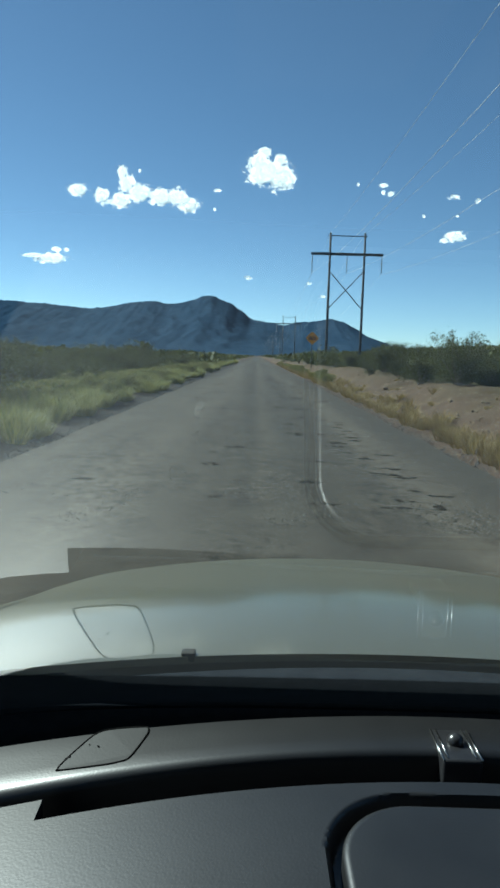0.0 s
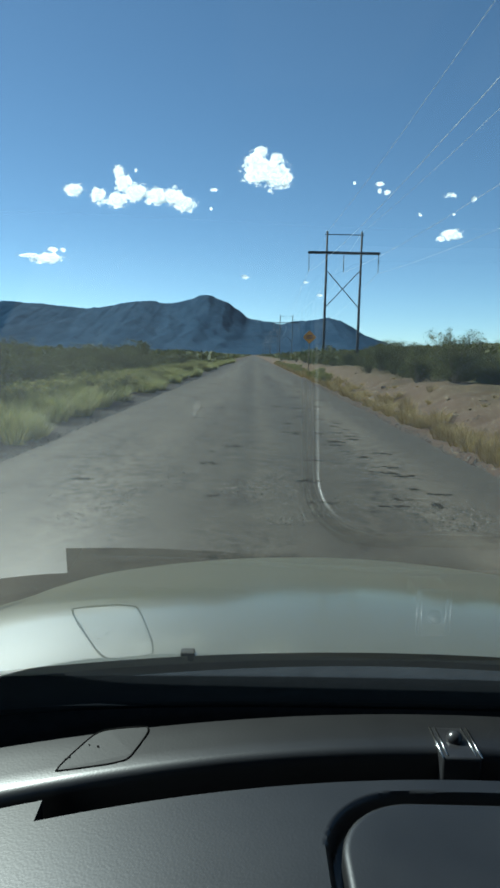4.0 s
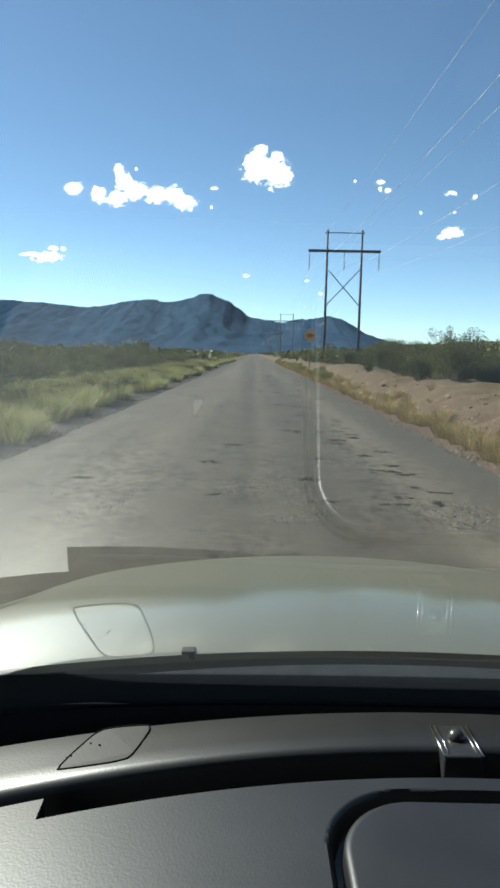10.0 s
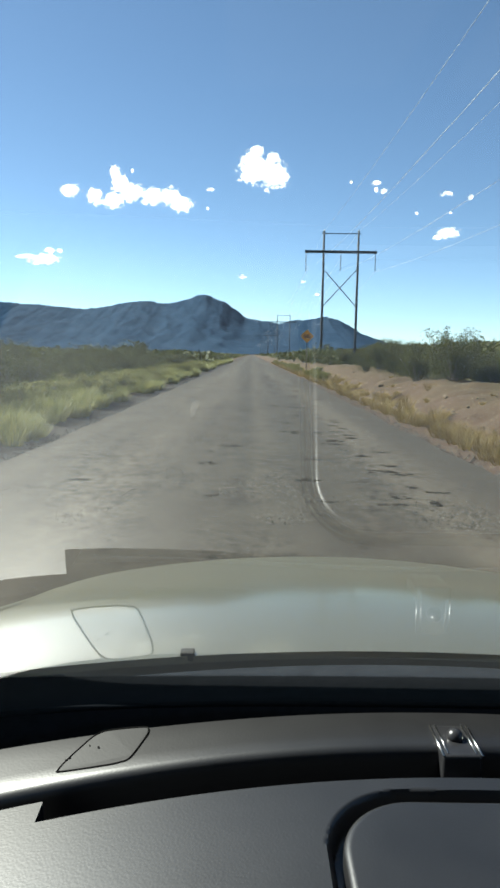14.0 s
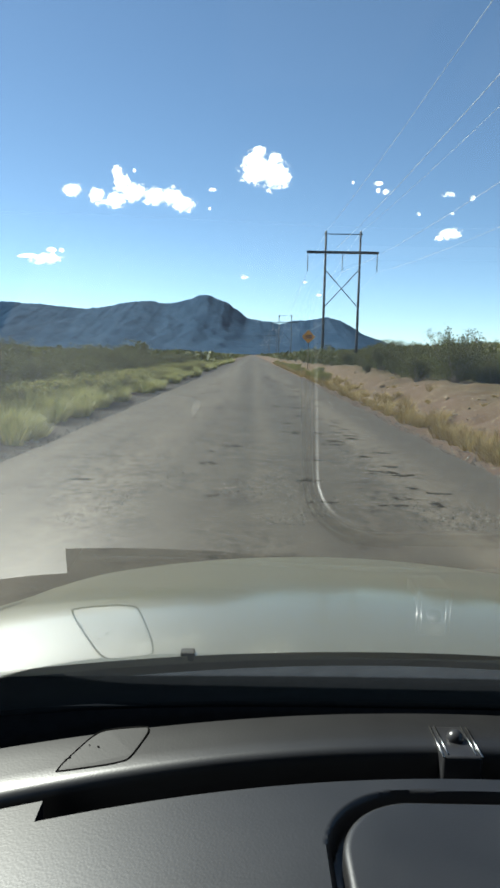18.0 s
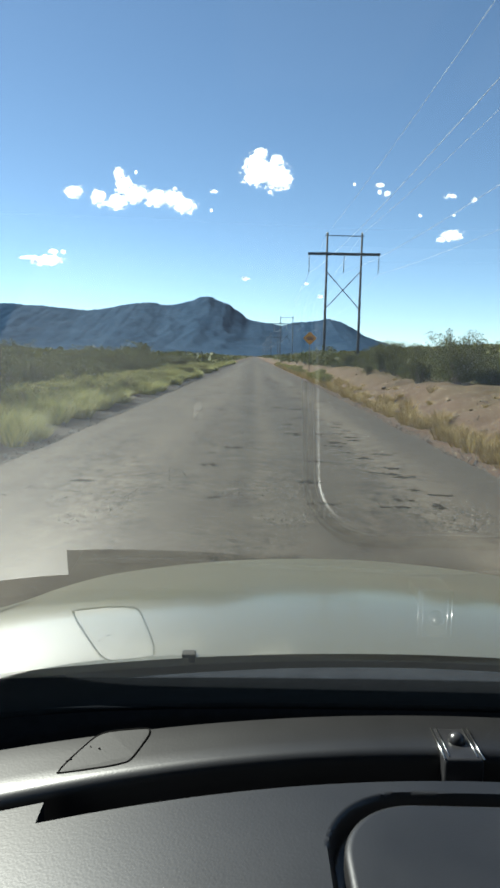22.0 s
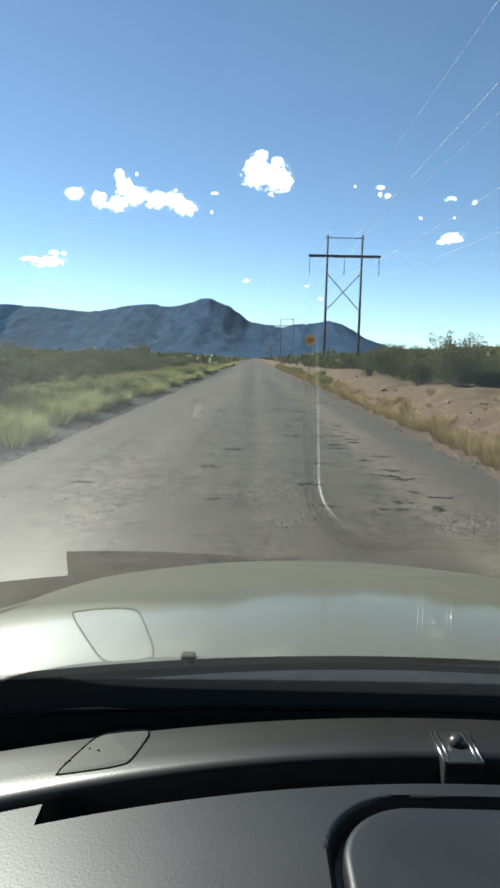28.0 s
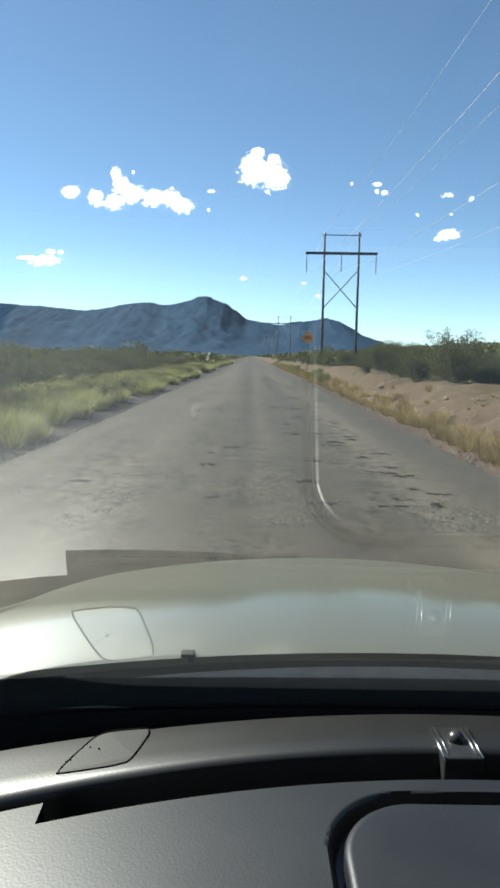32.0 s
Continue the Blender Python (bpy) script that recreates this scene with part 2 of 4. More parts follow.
def cloud_material(name, thin=False):
    """Sunlit vapour with a glow added; where it is thin the sky shows through, by the thickness that the mesh carries
    and by ragged noise.
    """
    m, nt, b = blank(name)
    b.inputs["Base Color"].default_value = (0.95, 0.95, 0.95, 1)
    b.inputs["Roughness"].default_value = 1.0
    b.inputs["Specular IOR Level"].default_value = 0.0
    tr, mx = nt.nodes.new("ShaderNodeBsdfTranslucent"), nt.nodes.new("ShaderNodeMixShader")
    tr.inputs["Color"].default_value = (0.97, 0.97, 0.97, 1)
    mx.inputs["Fac"].default_value = 0.6
    # added glow: whitens the lumps where sunlight alone leaves them grey
    b.inputs["Emission Color"].default_value = (1, 1, 1, 1)
    b.inputs["Emission Strength"].default_value = 0.3
    nt.links.new(b.outputs["BSDF"], mx.inputs[1])
    nt.links.new(tr.outputs["BSDF"], mx.inputs[2])
    last = mx
    if thin:
        depth, ragged, veil, last = (nt.nodes.new(k) for k in ("ShaderNodeAttribute", "ShaderNodeMath", "ShaderNodeMapRange", "ShaderNodeMixShader"))
        clear = nt.nodes.new("ShaderNodeBsdfTransparent")
        depth.attribute_name = "thickness"
        ragged.operation = "MULTIPLY_ADD"
        nt.links.new(grain(nt, coords(nt, (1, 1, 1.3)), 0.030, 7, 0.68), ragged.inputs[0])
        ragged.inputs[1].default_value = 2.4
        nt.links.new(depth.outputs["Fac"], ragged.inputs[2])
        veil.interpolation_type = "SMOOTHSTEP"
        veil.inputs["From Min"].default_value, veil.inputs["From Max"].default_value = 0.98, 1.50
        nt.links.new(ragged.outputs["Value"], veil.inputs["Value"])
        nt.links.new(veil.outputs["Result"], last.inputs["Fac"])
        nt.links.new(clear.outputs["BSDF"], last.inputs[1])
        nt.links.new(mx.outputs["Shader"], last.inputs[2])
    nt.links.new(last.outputs["Shader"], nt.nodes["Material Output"].inputs["Surface"])
    return m


VINYL = vinyl_material()
ROAD, GROUND = road_material(), ground_material()
# the blue of the range is distance haze put into its rock colour
ROCK_HAZED = mountain_material("hazed_mountain_rock", (0.010, 0.021, 0.041), (0.028, 0.046, 0.074), 0.012)
# paler than the nearer range: thicker haze painted into the far hills
ROCK_FAR_HAZED = mountain_material("hazed_distant_rock", (0.088, 0.101, 0.123), (0.132, 0.145, 0.163), 0.006)
GLASS, CLEAR, SMEAR = glass_material(), clear_material(), smear_material()
CLOUD, CLOUD_THIN = cloud_material("cloud_white"), cloud_material("cloud_thin", True)
PAINT = surface("champagne_paint", (0.074, 0.066, 0.041), (0.083, 0.074, 0.046), 40, rough=0.45, metal=0.3, coat=0.5, spec=0.3)
PAINT.node_tree.nodes["Principled BSDF"].inputs["Coat Roughness"].default_value = 0.10
BLACK = surface("black_plastic", (0.012, 0.012, 0.013), (0.022, 0.022, 0.024), 60, rough=0.55)
FRIT = surface("black_ceramic_band", (0.030, 0.040, 0.052), (0.042, 0.053, 0.066), 80, rough=0.05, spec=0.6)
# lustreless black: stands for shade below the glass, also used on vent parts
PITCH = surface("dead_black", (0.014, 0.016, 0.018), (0.023, 0.025, 0.029), 80, rough=1.0, spec=0.0)
COWL = surface("weathered_cowl_plastic", (0.009, 0.010, 0.013), (0.016, 0.018, 0.022), 30, rough=0.9, spec=0.0, bump=0.2, depth=0.002)
GLOSSY = surface("glossy_black_plastic", (0.008, 0.008, 0.009), (0.016, 0.016, 0.017), 50, rough=0.28, spec=0.35)
CHROME = surface("bright_trim", (0.24, 0.24, 0.24), (0.32, 0.32, 0.31), 60, rough=0.25, metal=1.0)
RUBBER = surface("rubber", (0.010, 0.010, 0.010), (0.018, 0.018, 0.018), 30, rough=0.9, spec=0.1)
SEAM = surface("seam_rubber", (0.004, 0.004, 0.004), (0.008, 0.008, 0.008), 50, rough=1.0, spec=0.0)
CARPET = surface("black_carpet", (0.006, 0.006, 0.006), (0.012, 0.012, 0.012), 60, rough=1.0, spec=0.0)
HEADLINER = surface("grey_headliner", (0.20, 0.195, 0.185), (0.25, 0.245, 0.235), 30, rough=0.95)
TINT = surface("dark_window", (0.02, 0.025, 0.025), (0.03, 0.035, 0.035), 8, rough=0.05)
LAMP = surface("headlamp_lens", (0.5, 0.52, 0.53), (0.6, 0.62, 0.62), 12, rough=0.08)
WOOD = surface("weathered_pole_wood", (0.020, 0.023, 0.029), (0.048, 0.049, 0.053), 3, rough=0.85, stretch=(6, 6, 0.4), bump=0.3)
STEEL = surface("galvanised_steel", (0.22, 0.22, 0.22), (0.36, 0.36, 0.36), 4, rough=0.45, metal=0.8)
CERAMIC = surface("grey_porcelain", (0.16, 0.17, 0.18), (0.25, 0.26, 0.27), 6, rough=0.3)
WIRE = surface("aluminium_wire", (0.40, 0.40, 0.40), (0.50, 0.50, 0.50), 4, rough=0.4, metal=0.2)
AMBER = surface("amber_sign_sheet", (0.72, 0.27, 0.02), (0.82, 0.34, 0.03), 5, rough=0.5)
SIGN_BLACK = surface("black_sign_print", (0.02, 0.02, 0.02), (0.035, 0.03, 0.03), 9, rough=0.6)
BARK = surface("grey_bark", (0.07, 0.06, 0.05), (0.16, 0.135, 0.11), 12, rough=0.9)
LEAVES = scattered("creosote_leaves", ((0.0, (0.027, 0.032, 0.006)), (0.5, (0.052, 0.055, 0.011)), (1.0, (0.091, 0.088, 0.019))), through=0.26)
LEAVES_PALE = scattered("saltbush_leaves", ((0.0, (0.049, 0.057, 0.019)), (0.5, (0.082, 0.087, 0.028)), (1.0, (0.126, 0.124, 0.042))), through=0.25)
GRASS = scattered("green_gold_grass", ((0.0, (0.051, 0.061, 0.015)), (0.45, (0.106, 0.112, 0.031)), (1.0, (0.204, 0.183, 0.068))), through=0.45)
STRAW = scattered("dry_straw_grass", ((0.0, (0.120, 0.087, 0.032)), (0.5, (0.185, 0.136, 0.054)), (1.0, (0.250, 0.196, 0.098))), through=0.35)
STONE = scattered("sandstone_rubble", ((0.0, (0.045, 0.034, 0.021)), (0.5, (0.102, 0.076, 0.051)), (1.0, (0.182, 0.148, 0.105))), rough=0.95)
STONE_OB = scattered("sandstone_block", ((0.0, (0.083, 0.062, 0.043)), (0.5, (0.122, 0.093, 0.065)), (1.0, (0.174, 0.144, 0.105))), rough=0.95, per="object")
GRAVEL = scattered("grey_gravel", ((0.0, (0.026, 0.025, 0.024)), (0.5, (0.052, 0.049, 0.047)), (1.0, (0.104, 0.098, 0.090))), rough=0.95)
GRIT = scattered("road_chips", ((0.0, (0.02, 0.018, 0.016)), (0.55, (0.06, 0.054, 0.046)), (1.0, (0.17, 0.15, 0.125))), rough=0.95)
BROKEN = surface("broken_asphalt", (0.011, 0.010, 0.009), (0.040, 0.036, 0.032), 14, rough=1.0, bump=0.8, depth=0.02, spec=0.0)


# ---- building helpers ----
def mesh_of(name, verts, faces, materials, smooth=False, slots=None):
    me = bpy.data.meshes.new(name)
    me.from_pydata([tuple(v) for v in verts], [], [tuple(q) for q in faces])
    for m in (materials if isinstance(materials, (list, tuple)) else [materials]):
        me.materials.append(m)
    if slots is not None:
        me.polygons.foreach_set("material_index", slots)
    if smooth:
        me.polygons.foreach_set("use_smooth", [True] * len(me.polygons))
    me.update()
    return me


def part(name, bm, material, parent, label="", smooth=False):
    """Links a bmesh, or a mesh, as one object under a thing or a part."""
    if isinstance(bm, bmesh.types.BMesh):
        me = bpy.data.meshes.new(name)
        bm.to_mesh(me)
        bm.free()
        me.materials.append(material)
        if smooth:
            me.polygons.foreach_set("use_smooth", [True] * len(me.polygons))
    else:
        me = bm
    ob = new(name, me)
    ob.parent = parent
    return tagged(ob, label) if label else ob


def thing(name, label, category, at=(0, 0, 0), group="", kind=""):
    ob = new(name)
    ob.location = at
    return tagged(ob, label, category, group, kind)


def boxed(lo, hi, bevel=0.0, segments=2):
    bm = bmesh.new()
    lo, hi = Vector(lo), Vector(hi)
    bmesh.ops.create_cube(bm, size=1, matrix=Matrix.LocRotScale((lo + hi) / 2, None, hi - lo))
    if bevel:
        bmesh.ops.bevel(bm, geom=bm.edges[:], offset=bevel, segments=segments, affect="EDGES", profile=0.6)
    return bm


def tube_data(points, radii, sides=6, verts=None, faces=None):
    verts, faces = ([] if verts is None else verts), ([] if faces is None else faces)
    pts = [Vector(p) for p in points]
    base = len(verts)
    for i, p in enumerate(pts):
        way = (pts[min(i + 1, len(pts) - 1)] - pts[max(i - 1, 0)]).normalized()
        side = way.orthogonal().normalized() if abs(way.z) > 0.9 else way.cross(Vector((0, 0, 1))).normalized()
        other = way.cross(side)
        r = radii[i] if isinstance(radii, (list, tuple)) else radii
        for k in range(sides):
            a = 2 * math.pi * k / sides
            verts.append(p + side * (r * math.cos(a)) + other * (r * math.sin(a)))
    for i in range(len(pts) - 1):
        for k in range(sides):
            a, b = base + i * sides + k, base + i * sides + (k + 1) % sides
            faces.append((a, b, b + sides, a + sides))
    faces.append(tuple(base + k for k in reversed(range(sides))))
    faces.append(tuple(base + (len(pts) - 1) * sides + k for k in range(sides)))
    return verts, faces


def tube(name, points, radii, material, sides=8):
    v, f = tube_data(points, radii, sides)
    return mesh_of(name, v, f, material, smooth=True)


def sheet(name, us, vs, place, material, thick=0.0, smooth=True, way=None):
    """A curved panel over the grid us x vs, with a thickness."""
    nu, nv = len(us), len(vs)
    top = [Vector(place(u, v)) for u in us for v in vs]
    faces = [(i * nv + j, (i + 1) * nv + j, (i + 1) * nv + j + 1, i * nv + j + 1) for i in range(nu - 1) for j in range(nv - 1)]
    verts = list(top)
    if thick:
        n = len(top)
        down = Vector(way or (0, 0, -1)) * thick
        verts += [p + down for p in top]
        faces += [tuple(n + k for k in reversed(f)) for f in faces]
        ring = [(i, 0) for i in range(nu)] + [(nu - 1, j) for j in range(1, nv)] + [(i, nv - 1) for i in range(nu - 2, -1, -1)] + [(0, j) for j in range(nv - 2, 0, -1)]
        ids = [i * nv + j for i, j in ring]
        faces += [(b, a, a + n, b + n) for a, b in zip(ids, ids[1:] + ids[:1])]
    me = mesh_of(name, verts, faces, material, smooth=smooth)
    if thick:
        me.set_sharp_from_angle(angle=radians(40))
    return me


def steps(a, b, n):
    return [a + (b - a) * i / (n - 1) for i in range(n)]


def smoothstep(a, b, x):
    t = min(1.0, max(0.0, (x - a) / (b - a)))
    return t * t * (3 - 2 * t)


# ---- ground ----
def land(x, y):
    """Height of the ground beside the road."""
    n1 = noise.noise(Vector((x * 0.9, y * 0.9, 3.1)))
    n2 = noise.noise(Vector((x * 0.14, y * 0.09, 7.7)))
    n3 = noise.noise(Vector((x * 0.012, y * 0.009, 1.3)))
    n4 = noise.noise(Vector((x * 2.7, y * 2.7, 9.2)))
    if x > 0:
        d = x - 3.1
        bank = smoothstep(0.5, 2.9, d) * (0.85 + 0.35 * n2) - 0.15 * smoothstep(3.2, 5.5, d)
        gully = max(0.0, 1 - abs(noise.noise(Vector((x * 0.22, y * 0.55 + x * 0.3, 4.0)))) / 0.16)  # rain has cut the bank
        bank -= 0.20 * gully * smoothstep(0.9, 2.0, d) * (1 - smoothstep(3.4, 4.6, d))
        rise = 9.0 * smoothstep(2, 150, d)
        rough = (0.13 * n1 + 0.08 * n4) * smoothstep(0.1, 1.2, d) * (1 - 0.6 * smoothstep(3, 8, d))
    else:
        d = -3.3 - x
        bank = 0.10 * smoothstep(0.2, 1.4, d) + 0.40 * smoothstep(3, 7, d) * (1 + n2)
        rise = 1.9 * smoothstep(8, 160, d)
        rough = (0.05 * n1 + 0.02 * n4) * smoothstep(0.2, 1.5, d)
    far = smoothstep(0, 60, d)
    return bank + rise + rough + far * (0.5 * n2 + 1.6 * n3) - 0.06


def spread(edges):
    """Grid lines whose spacing grows from stretch to stretch."""
    out = []
    for a, b, step in edges:
        out += list(np.arange(a, b, step))
    return [float(q) for q in out] + [float(edges[-1][1])]


gx = spread([(-4600, -400, 300), (-400, -80, 32), (-80, -20, 4), (-20, -9, 1), (-9, -3.2, 0.3), (-3.2, 3.1, 2.1), (3.1, 9, 0.22), (9, 20, 0.9), (20, 80, 4), (80, 400, 32), (400, 4600, 300)])
gy = spread([(-600, -60, 60), (-60, 0, 6), (0, 6, 1), (6, 30, 0.3), (30, 60, 0.8), (60, 150, 4), (150, 500, 20), (500, 4600, 200)])
ground = new("ground", sheet("ground", gx, gy, lambda x, y: (x, y, land(x, y)), GROUND))
tagged(ground, "pale sandy desert ground with low stony roadside banks", "ground", kind="structure")


def left_edge(y):
    return -3.35 + 0.10 * noise.noise(Vector((1.7, y * 0.5, 0))) + 0.04 * noise.noise(Vector((9.7, y * 2.5, 0)))


def right_edge(y):
    return 3.12 + 0.10 * noise.noise(Vector((5.7, y * 0.5, 0))) + 0.05 * noise.noise(Vector((3.7, y * 2.5, 0)))


def road_place(s, y):
    a, b = left_edge(y), right_edge(y)
    x = a + (b - a) * s
    dip = 0.010 * noise.noise(Vector((x * 0.8, y * 0.12, 5.0))) + 0.003 * noise.noise(Vector((x * 3.0, y * 2.0, 2.0)))
    return x, y, 0.02 - 0.05 * (2 * s - 1) ** 2 + 0.03 + dip


ry_ = spread([(-500, -20, 40), (-20, 3, 2), (3, 40, 0.2), (40, 120, 2), (120, 700, 20), (700, 2300, 200)])
road = new("road", sheet("road", steps(0, 1, 33), ry_, road_place, ROAD, thick=0.12))
tagged(road, "worn grey patched asphalt road with crumbling edges", "road", kind="structure")


# ---- hills and sky ----
def mountain(name, ridge, y_ridge, depth, seed, material, label, nx=420, ny=76):
    """A range: heights along its ridge, falling forward in gullied spurs and back steeply."""
    x0, x1 = ridge[0][0], ridge[-1][0]
    xs, ts = steps(x0, x1, nx), steps(0, 1.35, ny)

    def crest(x):
        for (xa, ha), (xb, hb) in zip(ridge, ridge[1:]):
            if x <= xb:
                return (ha + (hb - ha) * (x - xa) / (xb - xa)) * 1.05 * (1 + 0.026 * noise.noise(Vector((x * 0.06, seed, 0))) + 0.016 * noise.noise(Vector((x * 0.021, seed, 4))) + 0.016 * noise.noise(Vector((x * 0.16, seed, 8))))
        return ridge[-1][1]

    def place(x, t):
        h = crest(x)
        y = y_ridge - depth * (1 - t)
        warp = 60 * noise.noise(Vector((x * 0.004, y * 0.004, seed + 3)))
        crags = noise.ridged_multi_fractal(Vector(((x + warp) * 0.0085, (y + warp) * 0.0034, seed)), 0.8, 2.1, 7, 1.0, 2.0) - 1.0
        fine = noise.fractal(Vector((x * 0.03, y * 0.03, seed)), 0.7, 2.1, 4)
        ups = t ** 1.25 if t <= 1 else 1 - (t - 1) * 1.6
        mid = 4 * min(t, 1) * (1 - min(t, 1))
        z = h * (ups + mid * 0.040 * crags + 0.022 * fine)
        wav = 110 * noise.noise(Vector((x * 0.0025, seed, 0)))
        return x, y_ridge - depth * (1 - t) + wav * (1 - min(t, 1)), max(z, -6)

    ob = new(name, sheet(name, xs, ts, place, material))
    return tagged(ob, label, "mountain", kind="structure")


RIDGE = [(-2600, 120), (-2000, 190), (-1500, 200), (-1148, 208), (-995, 200), (-868, 192), (-740, 182), (-638, 195), (-536, 215), (-460, 220), (-383, 208), (-307, 223),
         (-256, 238), (-225, 246), (-205, 247), (-141, 228), (-90, 198), (-27, 154), (24, 147), (75, 139), (113, 131), (177, 147), (254, 152), (330, 164), (381, 152), (432, 126),
         (483, 96), (534, 78), (611, 57), (687, 45), (789, 32), (950, 2)]
mountain("mountain_range", RIDGE, 3000, 900, 2.0, ROCK_HAZED, "rocky desert mountain range with two summits, coloured blue-grey as by haze")
mountain("far_hills", [(500, 20), (837, 60), (953, 72), (1020, 66), (1086, 78), (1170, 66), (1304, 60), (1449, 54), (2000, 50), (2600, 40), (3000, 10)], 4000, 400, 9.0, ROCK_FAR_HAZED,
         "low distant hills on the horizon, coloured pale as by haze", 160, 26)


def cloud(name, puffs, label, seed, heart=True):
    """A cloud heaped from many overlapping lumps in a thin ragged veil: each puff has a place across and up, a half width and a half height."""
    rnd = random.Random(seed)
    verts, faces = [], []
    ball = bmesh.new()
    bmesh.ops.create_icosphere(ball, subdivisions=2, radius=1)
    ways, tris = [q.co.normalized() for q in ball.verts], [tuple(q.index for q in f.verts) for f in ball.faces]
    ball.free()
    for cx, cz, rx, rz in puffs:
        for k in range(110 if heart else 6):
            rim = k >= 20
            a = rnd.uniform(0, 2 * math.pi)
            q = rnd.uniform(0.42, 0.68) if rim else rnd.random() ** 0.5 * (0.55 if heart else 0.35)
            px, pz = cx + rx * q * math.cos(a), cz + rz * q * math.sin(a)
            size = 0.04 + 0.15 * rnd.random() ** 1.6 if rim else rnd.uniform(0.26, 0.38) if heart else rnd.uniform(0.04, 0.10)
            sx, sz = rx * size, max(rz * size * 1.15, rx * size * 0.4)
            off = Vector((rnd.uniform(0, 90), rnd.uniform(0, 90), seed))
            base = len(verts)
            for d in ways:
                w = 1 + 0.6 * noise.fractal(d * 1.6 + off, 0.6, 2.1, 5)
                verts.append((px + d.x * sx * w, 3900 + d.y * sx * w, pz + d.z * sz * w))
            faces += [tuple(base + i for i in f) for f in tris]
    ob = new(name, mesh_of(name, verts, faces, CLOUD, True))
    tagged(ob, label, "cloud", "small clouds in the sky", "structure")
    # the veil hangs about the lumps and thins out past their edge
    x0, x1 = min(p[0] - 1.8 * p[2] for p in puffs), max(p[0] + 1.8 * p[2] for p in puffs)
    z0, z1 = min(p[1] - 1.8 * p[3] for p in puffs), max(p[1] + 1.8 * p[3] for p in puffs)
    nx, nz = int((x1 - x0) / 7) + 4, int((z1 - z0) / 7) + 4
    verts, faces, thick = [], [], []
    for j in range(nz + 1):
        for i in range(nx + 1):
            x, z = x0 + (x1 - x0) * i / nx, z0 + (z1 - z0) * j / nz
            inside = max(1 - math.hypot((x - cx) / (1.18 * rx), (z - cz) / (1.18 * rz)) for cx, cz, rx, rz in puffs)
            verts.append((x, 3905 - 12 * max(inside, -0.5), z))
            thick.append((inside if heart else inside * 0.8 - 0.22) if 0 < i < nx and 0 < j < nz else -2.0)
    for j in range(nz):
        for i in range(nx):
            k = j * (nx + 1) + i
            faces.append((k, k + 1, k + nx + 2, k + nx + 1))
    me = mesh_of("veil", verts, faces, CLOUD_THIN, True)
    me.attributes.new("thickness", "FLOAT", "POINT").data.foreach_set("value", thick)
    part("veil", me, None, ob, "thin ragged veil of vapour")
    return ob


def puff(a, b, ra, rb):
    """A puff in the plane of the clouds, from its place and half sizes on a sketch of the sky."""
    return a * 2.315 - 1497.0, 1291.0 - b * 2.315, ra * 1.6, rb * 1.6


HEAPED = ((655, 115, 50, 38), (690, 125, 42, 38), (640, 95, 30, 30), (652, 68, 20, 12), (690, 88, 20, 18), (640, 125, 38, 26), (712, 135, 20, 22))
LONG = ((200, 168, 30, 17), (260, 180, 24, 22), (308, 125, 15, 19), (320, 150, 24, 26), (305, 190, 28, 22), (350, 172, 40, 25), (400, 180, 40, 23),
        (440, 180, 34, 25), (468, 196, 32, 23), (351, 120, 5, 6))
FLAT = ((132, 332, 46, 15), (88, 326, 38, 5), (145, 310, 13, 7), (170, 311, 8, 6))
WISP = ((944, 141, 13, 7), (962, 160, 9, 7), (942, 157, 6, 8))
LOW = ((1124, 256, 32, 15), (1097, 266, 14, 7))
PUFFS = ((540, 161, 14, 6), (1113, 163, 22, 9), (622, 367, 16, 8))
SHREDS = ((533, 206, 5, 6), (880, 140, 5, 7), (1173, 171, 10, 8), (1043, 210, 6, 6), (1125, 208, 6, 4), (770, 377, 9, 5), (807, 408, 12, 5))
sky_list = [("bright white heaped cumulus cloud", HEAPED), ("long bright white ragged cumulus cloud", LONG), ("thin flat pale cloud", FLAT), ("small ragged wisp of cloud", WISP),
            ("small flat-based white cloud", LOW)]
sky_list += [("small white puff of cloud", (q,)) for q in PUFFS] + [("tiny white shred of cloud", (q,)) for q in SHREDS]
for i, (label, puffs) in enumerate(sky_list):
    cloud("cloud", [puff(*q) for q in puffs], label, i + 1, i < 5)


